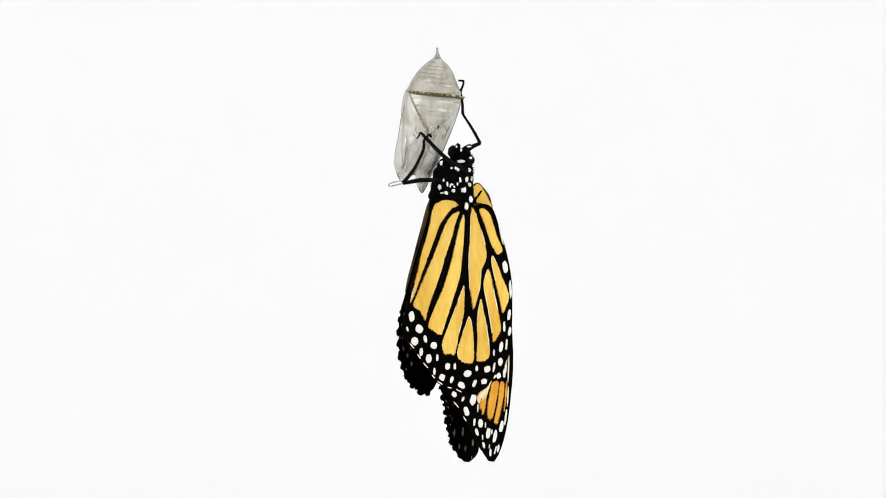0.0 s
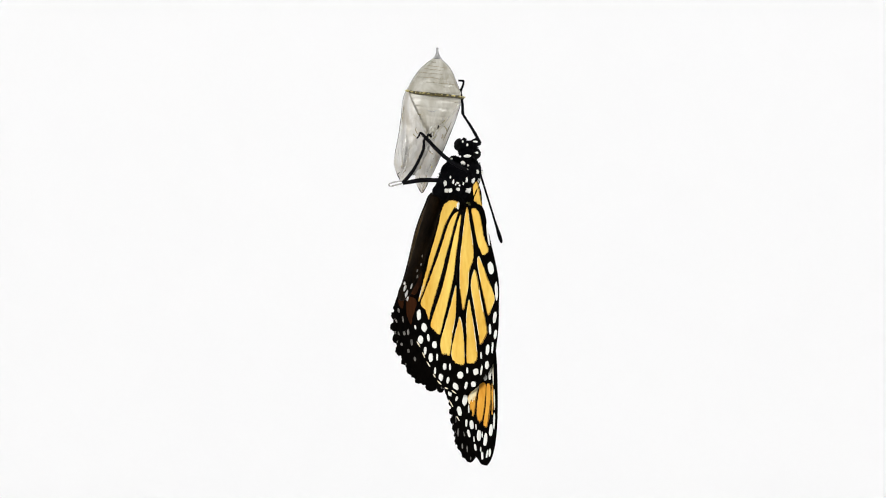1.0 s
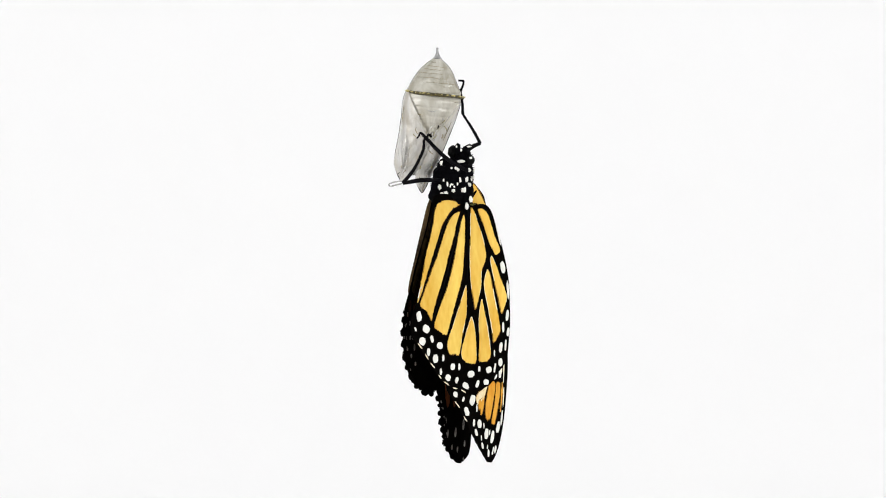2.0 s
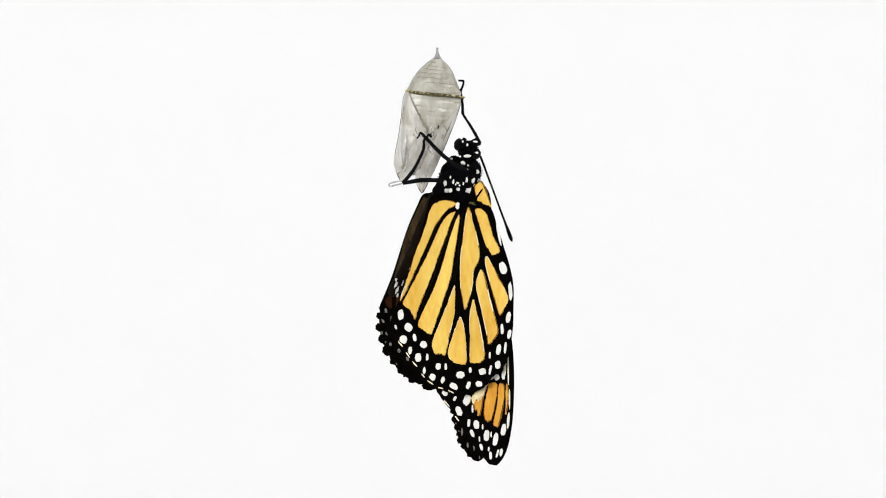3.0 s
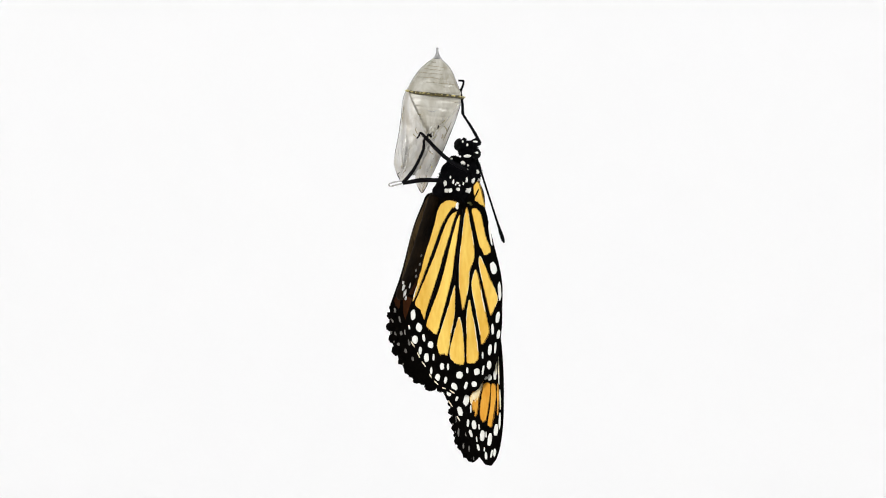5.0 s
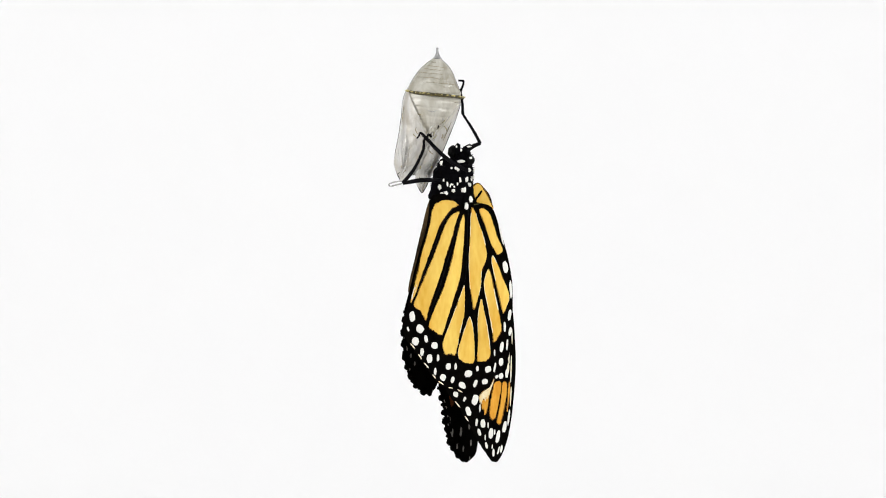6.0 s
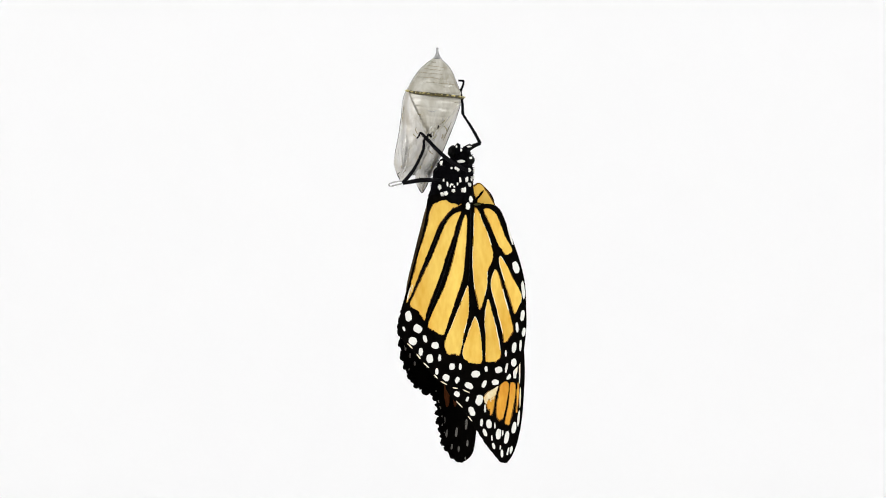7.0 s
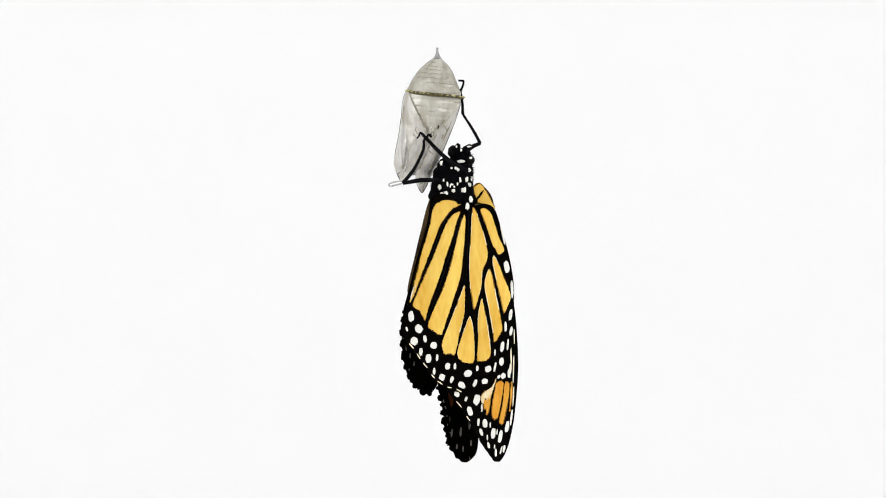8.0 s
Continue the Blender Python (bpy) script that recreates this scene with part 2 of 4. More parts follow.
# ---- the setting: a white paper sweep ----
def sweep():
    bm = bmesh.new()
    line = [(-1.6, 0.0), (0.25, 0.0)]
    for i in range(1, 13):
        a = math.pi / 2 * i / 12
        line.append((0.25 + 0.35 * math.sin(a), 0.35 - 0.35 * math.cos(a)))
    line.append((0.6, 1.5))
    front = [[bm.verts.new((x, y, z)) for y, z in line] for x in (-1.2, 1.2)]
    back = [[bm.verts.new((x, y + 0.004, z - 0.004)) for y, z in line] for x in (-1.2, 1.2)]
    for side in (front, back):
        for i in range(len(line) - 1):
            bm.faces.new((side[0][i], side[1][i], side[1][i + 1], side[0][i + 1]))
    return tagged(new("backdrop", mesh_of("backdrop", bm, WALL, True)), "smooth white paper sweep behind the chrysalis", "backdrop", kind="structure")


sweep()


def room():
    """Plain unseen walls, floor and ceiling, added to close the set and shape bounced light."""
    def slab(name, lo, hi, label):
        bm = bmesh.new()
        bmesh.ops.create_cube(bm, size=1)
        for v in bm.verts:
            v.co = Vector([(lo[k] + hi[k]) / 2 + v.co[k] * (hi[k] - lo[k]) for k in range(3)])
        tagged(new(name, mesh_of(name, bm, GREY)), label, name.split("_")[0], kind="structure")
    slab("floor", (-2.1, -2.4, -0.06), (2.1, 1.7, -0.008), "plain grey floor, unseen, added for bounced light")
    slab("ceiling", (-2.1, -2.4, 2.2), (2.1, 1.7, 2.3), "plain grey ceiling, unseen, added for bounced light")
    slab("wall_west", (-2.1, -2.3, -0.008), (-2.0, 1.6, 2.2), "plain grey wall, unseen, added for bounced light")
    slab("wall_east", (2.0, -2.3, -0.008), (2.1, 1.6, 2.2), "plain grey wall, unseen, added for bounced light")
    slab("wall_south", (-2.1, -2.4, -0.008), (2.1, -2.3, 2.2), "plain grey wall, unseen, added for bounced light")
    slab("wall_north", (-2.1, 1.6, -0.008), (2.1, 1.7, 2.2), "plain grey wall, unseen, added for bounced light")


room()

# ---- the wings, drawn flat: across and down from the wing root ----
WIDE = 1 / 0.95


def flat(pts):
    return [Vector(((x - 820) * WIDE, y - 368)) for x, y in pts]


HIND_EDGE = flat([(823, 696), (845, 698), (866, 691), (886, 684), (898, 675), (906, 664), (922, 652), (934, 636), (940, 605), (943, 575), (942, 545), (939, 505),
                  (929, 470), (915, 436), (898, 400), (882, 370), (862, 361), (836, 364), (812, 352), (785, 344), (766, 345), (754, 352), (748, 380), (738, 420), (726, 470), (712, 520), (700, 556)])
HIND_MARGIN = flat([(700, 556), (696, 578), (703, 598), (717, 614), (733, 633), (748, 649), (766, 669), (782, 681), (803, 690), (823, 696)])
FORE_EDGE = flat([(905, 822), (918, 808), (930, 782), (939, 745), (944, 700), (946, 655), (943, 610), (934, 550), (917, 490), (899, 442), (890, 398), (881, 352), (866, 332), (853, 323),
                  (838, 334), (828, 352), (818, 366), (806, 400), (796, 480), (788, 580), (784, 650), (788, 690)])
FORE_MARGIN = flat([(788, 690), (800, 706), (820, 728), (838, 752), (850, 770), (864, 790), (880, 808), (892, 820), (905, 822)])

HIND_CELLS = [
    ([(755, 374), (765, 360), (784, 355), (802, 356), (813, 362), (796, 371), (780, 387), (767, 404), (746, 450), (732, 484), (718, 520), (709, 535), (714, 513), (721, 484), (731, 448), (747, 403)], 0),
    ([(811, 375), (788, 387), (770, 420), (755, 453), (737, 487), (722, 520), (715, 540), (729, 550), (741, 567), (746, 552), (758, 520), (771, 487), (783, 453), (796, 420), (804, 393)], 0),
    ([(819, 381), (810, 403), (801, 437), (792, 470), (781, 503), (767, 533), (757, 553), (749, 577), (760, 586), (778, 594), (784, 583), (795, 553), (807, 520), (816, 492), (820, 453), (822, 420), (823, 390)], 0),
    ([(826, 506), (819, 520), (812, 537), (804, 555), (795, 577), (785, 598), (782, 612), (789, 628), (800, 628), (812, 628), (820, 593), (828, 560), (829, 535), (828, 518)], 1.5),
    ([(841, 561), (834, 575), (827, 593), (817, 625), (826, 640), (840, 645), (854, 643), (855, 625), (852, 593), (847, 571)], 1.5),
    ([(867, 530), (862, 545), (860, 560), (860, 580), (863, 610), (861, 640), (877, 642), (890, 634), (889, 612), (882, 578), (874, 553)], 1.5),
    ([(879, 477), (873, 490), (871, 503), (874, 520), (884, 553), (893, 588), (897, 608), (909, 599), (916, 585), (912, 568), (907, 550), (897, 520), (888, 490)], 2.0),
    ([(887, 453), (886, 466), (898, 503), (910, 538), (918, 558), (927, 543), (932, 527), (922, 506), (907, 480), (895, 462)], 1.5),
    ([(836, 369), (835, 403), (834, 453), (838, 503), (843, 527), (850, 550), (858, 532), (864, 505), (865, 481), (873, 462), (873, 445), (865, 420), (852, 393), (844, 374)], 1.6),
    ([(853, 374), (861, 369), (873, 376), (881, 388), (895, 418), (910, 443), (899, 452), (888, 441), (880, 428), (868, 403)], 0.8),
]
FORE_CELLS = [
    ([(897, 679), (911, 678), (912, 692), (908, 714), (902, 736), (897, 746), (889, 746), (885, 735), (887, 714), (892, 694)], 0),
    ([(916, 680), (926, 681), (926, 702), (922, 726), (915, 750), (909, 755), (903, 750), (908, 728), (913, 704)], 0),
    ([(866, 714), (873, 706), (884, 701), (883, 716), (879, 733), (874, 737), (872, 729), (868, 727)], 0),
    ([(861, 703), (870, 694), (881, 691), (888, 684), (894, 673), (896, 676), (890, 690), (886, 700), (881, 709), (878, 706), (875, 713), (871, 709), (867, 718), (862, 713)], 0),
    ([(842, 333), (855, 324), (868, 335.5), (879, 354), (886, 369), (874, 366), (860, 360), (853, 358), (847, 347)], 0),
    ([(930, 680), (934, 684), (934, 706), (931, 724), (927, 733), (928, 712)], 0),
]
# White spots: across, down, half width, half height, turn.
HIND_SPOTS_A = [
    (713, 559, 6, 9, -10), (730, 581, 9, 7, 30), (722, 603, 8, 7, 30), (744, 599, 4, 7, -15), (764, 611, 8, 6, 5), (737, 622, 4, 7, 0),
    (754, 634, 7, 8, -10), (773, 633, 3, 6, 0), (797, 649, 6, 6, 0), (813, 649, 3, 6, 0), (768, 657, 3, 6, 0), (786, 668, 7, 6, 30),
    (807, 673, 4, 6, 20), (829, 683, 9, 5.5, 25), (842, 663, 9, 6, -8), (862, 654, 3, 5, 0), (858, 681, 4, 7, 25)]
HIND_SPOTS_B = [
    (879, 678, 7, 5, -5), (886, 656, 8, 6, -20), (901, 653, 2.5, 9, 12), (916, 644, 6, 7, 10), (900, 627, 2, 6, 0), (917, 617, 5, 9, 12),
    (923, 581, 3, 9, -5), (937, 589, 4, 8, 12), (930, 613, 2.5, 10, 5), (706, 581, 2, 4, -20), (715, 516, 2.6, 14, 17), (934, 560, 4.5, 10, 8), (919, 474, 7, 11, -20),
    (935, 514, 3.5, 16, -8), (904, 415, 2, 20, -20)]
HIND_DASHES = [(717, 611, 1.2, 7, -45), (733, 630, 1.2, 6, -40), (748, 646, 1.2, 7, -48), (766, 666, 1.2, 5, -45), (782, 678, 1.2, 7, -62), (803, 687, 1.2, 5, -80), (824, 693, 1.2, 7, -65)]
FORE_SPOTS_A = [
    (808, 698, 6, 5, 30), (828, 707, 3, 5, 30), (836, 729, 6, 9, -25), (852, 709, 7.5, 10, 20), (863, 724, 2, 7, 0), (855, 749, 3, 7, 10),
    (870, 752, 6, 8, 0), (861, 767, 4, 7, -20), (875, 777, 1.6, 5, 0), (878, 791, 3, 6, -15), (889, 770, 6, 10, 8), (892, 794, 1.6, 4, 10), (895, 805, 3, 7, 0)]
FORE_SPOTS_B = [
    (906, 776, 5, 12, 15), (898, 768, 1.5, 5, 5), (908, 801, 2, 8, 20), (915, 799, 3, 7, 15), (922, 759, 5, 11, 15), (932, 743, 2.5, 14, 8),
    (882, 755, 1.6, 5, 0), (912, 668, 6, 5, -30), (925, 664, 3.5, 8, 0), (902, 669, 4.5, 3, -35)]
FORE_STREAKS = [(936, 705, 1.6, 18, 2), (935, 655, 1.6, 24, 0), (929, 632, 1.8, 15, -4), (928, 655, 3, 10, 4), (935, 598, 1.2, 14, -4), (812, 716, 1.2, 8, -45), (832, 742, 1.2, 6, -40)]


def scalloped(line, depth, every):
    """The line with rounded knobs, for the ragged hem of a wing."""
    coarse = spline(line, 24, False)
    fine = [coarse[0]]
    for p in coarse[1:]:
        if (p - fine[-1]).length > 1.2:
            fine.append(p)
    total = sum((b - a).length for a, b in zip(fine, fine[1:]))
    out, run = [], 0.0
    for i, p in enumerate(fine):
        d = fine[min(i + 2, len(fine) - 1)] - fine[max(i - 2, 0)]
        run += (fine[i] - fine[i - 1]).length if i else 0
        knob = abs(math.sin(math.pi * run / every + 1.3 * noise.noise((run * 0.02, 7, depth)))) ** 0.8
        w = knob * (0.85 + 0.4 * noise.noise((run * 0.06, depth, 3.1))) - 0.35
        d.normalize()
        out.append(p + Vector((-d[1], d[0])) * depth * (0.35 + 0.65 * abs(d[1])) * w * min(1.0, run / 10, (total - run) / 10))
    return out


def patch(x, y, rx, ry, turn, seed, front, bend=camber):
    """One white spot, a slightly uneven oval."""
    rnd = random.Random(seed)
    a = radians(turn)
    pts = []
    for i in range(14):
        w = 2 * math.pi * i / 14
        k = 1 + rnd.uniform(-0.1, 0.1)
        u, v = math.copysign(abs(math.cos(w)) ** 0.85, math.cos(w)) * 0.92 * rx * k, math.copysign(abs(math.sin(w)) ** 0.85, math.sin(w)) * ry * k
        pts.append(flat([(x + u * math.cos(a) - v * math.sin(a), y + u * math.sin(a) + v * math.cos(a))])[0])
    return curved(plate(pts, front - 0.1, front + 0.5), bend)


def wing(name, parent, label, edge, margin, cells, spots, dashes, cell_mats, spot_mat, scallop, bend):
    """A thin wing blade; its cells and spots lie a hair proud of it."""
    outline = [p for p in spline(edge, 5, False)][:-1] + scalloped(margin, scallop, 16)[:-1]
    blade = part(name, curved(plate(outline, -0.5, 0.5), bend), BLACK, parent, label)
    rnd = random.Random(len(cells))
    for i, (pts, rim) in enumerate(cells):
        line = spline(flat(pts), 9)
        line = [p + Vector((noise.noise((p[0] * .35, p[1] * .35, i)), noise.noise((p[1] * .35, p[0] * .35, i + 9)))) * 0.9 + Vector((noise.noise((p[0] * 1.1, p[1] * 1.1, i)), noise.noise((p[1] * 1.1, p[0] * 1.1, i + 9)))) * 0.7 for p in line]
        foot = max(p[1] for p in line)
        line = [p + Vector((rnd.uniform(-0.5, 0.5), rnd.uniform(-1.6, 0.6))) * (1 if foot - p[1] < 16 else 0.3) for p in line]
        part("wing_cell", curved(plate(line, -1.0, -0.4, 1.5 if cell_mats[0] is ORANGE else rim * 0.75 or 0.9, rim > 0 and cell_mats[0] is not ORANGE), bend), [cell_mats[min(i, len(cell_mats) - 1)], PALE, AMBER if spot_mat is WHITE else cell_mats[0]], blade)
    for i, sp in enumerate(spots):
        part("white_spot", patch(*sp, i + len(cells), -0.95, bend), spot_mat, blade)
    for i, sp in enumerate(dashes):
        part("pale_fringe", patch(*sp, i + 70, -0.85, bend), PALE if spot_mat is WHITE else SHADED_WHITE, blade)
    return blade


butterfly = tagged(new("butterfly"), "orange and black butterfly with white spots clinging below its empty chrysalis", "butterfly")
butterfly.location = ROOT

near_hind = wing("hindwing", butterfly, "yellow-orange hindwing underside with black veins and white spots", HIND_EDGE, HIND_MARGIN, HIND_CELLS, HIND_SPOTS_A + HIND_SPOTS_B, HIND_DASHES, [YELLOW], WHITE, 2.0, camber)
near_fore = wing("forewing", butterfly, "orange forewing underside with black tip and white spots", FORE_EDGE, FORE_MARGIN, FORE_CELLS, FORE_SPOTS_A + FORE_SPOTS_B, FORE_STREAKS, [ORANGE, ORANGE, ORANGE, CREAM, YELLOW, ORANGE], WHITE, 1.5, fore_camber)
part("dark_mark", patch(857, 344, 2.3, 9, 35, 3, -1.2, fore_camber), BLACK, near_fore)
part("dark_mark", patch(851, 352, 2.0, 5, 10, 4, -1.2, fore_camber), BLACK, near_fore)

# The other pair is seen from its upper side: hindwing and forewing outlines, across and down from their own root.
OTHER_HIND_EDGE = [Vector(p) for p in [(2, 328), (22, 314), (44, 270), (60, 200), (62, 60), (34, 0), (4, -20), (-14, -22), (-22, -17), (-29, -4), (-47, 32), (-73, 87), (-93, 132), (-117, 178)]]
OTHER_HIND_MARGIN = [Vector(p) for p in [(-117, 178), (-119, 198), (-120, 222), (-114, 251), (-98, 284), (-73, 310), (-45, 323), (-21, 329), (2, 328)]]
OTHER_FORE_EDGE = [Vector(p) for p in [(46, 454), (62, 440), (69, 408), (72, 372), (72, 322), (66, 240), (50, 120), (26, 0), (10, -12), (-6, 0), (-12, 120), (-18, 240), (-21, 318)]]
OTHER_FORE_MARGIN = [Vector(p) for p in [(-21, 318), (-16, 342), (-8, 372), (-5, 402), (2, 427), (14, 443), (30, 455), (46, 454)]]


def upper(pts):
    """Points drawn across and down from the root of the other hindwing."""
    return [(820 + x / WIDE, y + 368, *r) for x, y, *r in pts]


OTHER_CELLS = [(upper(pts), 0) for pts in ([(-84, 168), (-72, 165), (-60, 172), (-63, 196), (-66, 214), (-77, 214), (-86, 195)], [(-107, 172), (-99, 163), (-93, 168), (-95, 184), (-101, 184)], [(-54, 176), (-40, 180), (-42, 214), (-52, 226), (-57, 205)],
                                           [(-66, 96), (-50, 92), (-44, 130), (-60, 158), (-80, 156), (-84, 138)])]
OTHER_SPOTS = upper([(-106, 189, 2.5, 4.5, -8), (-113, 208, 2, 3, -20), (-94, 230, 3, 4, 0), (-102, 250, 3, 3, 0), (-66, 217, 4, 8, -8), (-96, 205, 2, 6, -10), (-84, 228, 3, 5, 0), (-117, 228, 2, 4, 0), (-86, 262, 3, 4, 0), (-70, 276, 3, 4, 0), (-108, 232, 2, 5, -10), (-76, 246, 3, 6, 0)])
OTHER_FORE_CELLS = [([(822, 620), (832, 616), (834, 660), (832, 715), (826, 724), (822, 700)], 0), ([(838, 612), (850, 612), (852, 660), (848, 716), (842, 722), (838, 680)], 0)]
OTHER_FORE_SPOTS = [(822, 748, 2, 6, 8), (826, 772, 2.4, 8, 10), (846, 770, 2.6, 9, 8), (866, 756, 2.6, 9, 6), (836, 796, 2, 5, 5), (850, 800, 2, 6, 5), (868, 790, 2, 6, 8), (812, 720, 1.5, 5, 0), (816, 790, 1.6, 4, 0), (872, 730, 1.6, 8, 2)]
for pts, r in (([(829, 372), (829, 420), (829, 470), (827, 498)], 1.1), ([(813, 387), (800, 422), (788, 456), (777, 488), (763, 523), (748, 562)], 1.2), ([(798, 368), (782, 386), (768, 411), (751, 452), (734, 487), (718, 525)], 1.1)):
    line = spline(flat(pts), 6, False)
    part("vein", tube([Vector(((p[0] + camber(p[0], p[1])[1]) * S, (camber(p[0], p[1])[0] - 0.9) * S, -p[1] * S)) for p in line], [r * S * (1.1 - 0.4 * i / len(line)) for i in range(len(line))], 6), LEG, near_hind, smooth=True)

# Cell and spot colours here already hold the shade behind the near wings.
far_hind = wing("hindwing", butterfly, "dark upper side of the other hindwing, brown cells and scalloped hem", OTHER_HIND_EDGE, OTHER_HIND_MARGIN, OTHER_CELLS, OTHER_SPOTS, [], [SHADED_RUST], SHADED_WHITE, 3.2, other_camber)
far_fore = wing("forewing", butterfly, "dark upper side of the other forewing, black tip with scalloped hem", OTHER_FORE_EDGE, OTHER_FORE_MARGIN, OTHER_FORE_CELLS, OTHER_FORE_SPOTS, [], [SHADED_STREAK], SHADED_WHITE, 3.5, other_camber)


def hem(blade, margin, seed):
    """Rounded tufts of scales with pale flecks between them along the ragged hem."""
    rnd = random.Random(seed)
    line, run, step = spline(margin, 30, False), 0.0, 6.0
    for p, q in zip(line, line[1:]):
        run += (q - p).length
        if run < step:
            continue
        run, step = 0.0, rnd.uniform(11, 24)
        d = (q - p).normalized()
        r, out = rnd.uniform(3.8, 10), Vector((-d[1], d[0]))
        w, x = other_camber(p[0], p[1])
        sink = rnd.uniform(-4.5, 0.5)
        c = Vector(((p[0] + x + out[0] * sink) * S, w * S, -(p[1] + out[1] * sink) * S))
        part("hem_tuft", blob(c, (r * rnd.uniform(1.0, 1.5) * S, 3.2 * S, r * rnd.uniform(0.7, 1.1) * S), 0.3, rnd.uniform(0, 90), 3), BLACK, blade, smooth=True)
        if rnd.random() < 0.55:
            e = c + Vector((d[0] * 6.5 - out[0] * 2, -3.0, -(d[1] * 6.5 - out[1] * 2))) * S
            part("pale_fleck", blob(e, (1.3 * S, 1.0 * S, rnd.uniform(1.5, 3) * S), 0.6, rnd.uniform(0, 90), 1), SHADED_WHITE, blade)


hem(far_hind, OTHER_HIND_MARGIN, 4)
hem(far_fore, OTHER_FORE_MARGIN, 9)
line = spline([Vector(((u + other_camber(u, v)[1]) * S, (other_camber(u, v)[0] + 3) * S, -v * S)) for u, v in [(-13, -14), (-22, 4), (-36, 34), (-50, 62), (-62, 88), (-80, 128), (-88, 150)]], 5, False)
part("rolled_edge", tube(line, [S * (4 + 5.8 * math.sin(math.pi * min(0.12 + i / len(line), 0.5 + 0.42 * i / len(line)))) for i in range(len(line))], 14), BROWN, far_hind, "olive-brown rolled inner edge", True)


# ---- the butterfly's body ----
def spot_on(parent, x, y, rx, ry, depth, mat=None, rough=0.8):
    """A small white tuft of scales on the body."""
    part("white_spot", blob(loc(x, y, depth), (rx * 0.76 * S, 2.2 * S, ry * 0.9 * S), rough, x * 0.7, 2), mat or WHITE, parent)


THORAX_C, THORAX_R = loc(802, 325, 4), (36 * S, 28 * S, 42 * S)
bm = blob(THORAX_C, THORAX_R, 0.12, 3)
blob(loc(822, 302, 0), (19 * S, 20 * S, 22 * S), 0.15, 5, 3, bm)
blob(loc(786, 342, 6), (26 * S, 22 * S, 18 * S), 0.15, 6, 3, bm)
blob(loc(791, 297, 2), (14 * S, 15 * S, 19 * S), 0.2, 7, 3, bm)
blob(loc(813, 282, 2), (13 * S, 14 * S, 14 * S), 0.2, 9, 3, bm)
blob(loc(825, 337, 1), (15 * S, 16 * S, 27 * S), 0.18, 4, 3, bm)
thorax = part("thorax", bm, BODY, butterfly, "furry black thorax dotted with white", True)
bm = hair(bmesh.new(), THORAX_C, THORAX_R, 420, 4.5 * S, 4)
hair(bm, loc(822, 302, 0), (19 * S, 20 * S, 22 * S), 160, 4.5 * S, 8)
tagged(part("fur", bm, BODY, thorax), kind="stuff")


def front_of(x, y):
    """How far the front of the thorax stands before the sheet there."""
    q = 1 - ((x - 802) / 37) ** 2 - ((y - 325) / 43) ** 2
    r = 1 - ((x - 822) / 20) ** 2 - ((y - 302) / 23) ** 2
    return min(4 - 29 * math.sqrt(max(q, 0.05)), -20 * math.sqrt(max(r, 0.05)))


for x, y, rx, ry in [(780, 329, 4, 5.5), (784, 342, 5, 4), (791, 341, 5, 4.5), (794, 325, 2.4, 5), (804, 337, 4.5, 3.5), (802, 326, 3, 2), (817, 319, 2.6, 5), (828, 318, 4, 5.5),
                     (837, 317, 2.4, 6.5), (833, 328, 5, 4.5), (822, 337, 6, 4.8), (834, 302, 3.6, 3.8), (788, 318, 1.8, 3), (803, 297, 3, 1.6), (816, 293, 2.6, 2), (806, 330, 2.2, 1.8), (809, 291, 2.6, 2.2), (814, 301, 3.6, 2.4), (842, 303, 2.6, 3.2), (799, 329, 1.6, 2.6), (812, 326, 2.2, 3.0), (841, 316, 2.4, 3.6)]:
    spot_on(thorax, x, y, rx, ry, front_of(x, y))
spot_on(thorax, 834, 354, 4.6, 6.2, -21, rough=0.4)
spot_on(thorax, 785, 287, 3, 5, -13)
# White tufts and an olive mark at the roots of the near wings.
for blade, u, v, w, rx, rz, mat in ((near_hind, 2.0, -3.0, -5, 4.2, 6.2, WHITE), (near_fore, 30.0, -6.0, -8, 6.5, 1.8, OLIVE), (near_fore, 36.0, -3.0, -7, 4.0, 1.6, OLIVE)):
    part("root_tuft", blob((u * S, w * S, -v * S), (rx * S, 2.2 * S, rz * S), 0.45, u, 2), mat, blade)

head = part("head", blob((2 * S, 0, 0), (17 * S, 17 * S, 17 * S), 0.2, 11), BODY, butterfly, "furry black head with white dots", True)
tagged(part("fur", hair(bmesh.new(), (2 * S, 0, 0), (17 * S, 17 * S, 17 * S), 200, 5 * S, 21, -0.2), BODY, head), kind="stuff")
part("eye", blob((15 * S, -8 * S, -4 * S), (9 * S, 9 * S, 10 * S), 0.08, 0, 3), EYE_M, head, "rounded black eye", True)
part("eye", blob((-14 * S, -4 * S, 11 * S), (10 * S, 10 * S, 11 * S), 0.15, 2, 3), EYE_M, head, "rounded black eye", True)
part("palp", tube([Vector(p) * S for p in ((-4, -10, 8), (-7, -13, 19), (-4, -12, 25))], [7 * S, 6 * S, 3 * S]), BODY, head, "bristly black palp", True)
part("palp", tube([Vector(p) * S for p in ((6, -10, 8), (8, -13, 17), (17, -12, 23))], [6 * S, 5 * S, 3 * S]), BODY, head, "bristly black palp", True)
for x, z, rx, rz in [(0, -6, 7, 3), (14, 20, 4, 1.6), (0, 14, 2, 3), (-8, 20, 1.6, 2.4), (17, 0, 3, 2), (-8, -18, 4, 3)]:
    part("white_spot", blob((x * S, -18 * S, z * S), (rx * S, 2 * S, rz * S), 0.4, x, 2), WHITE, head, smooth=True)

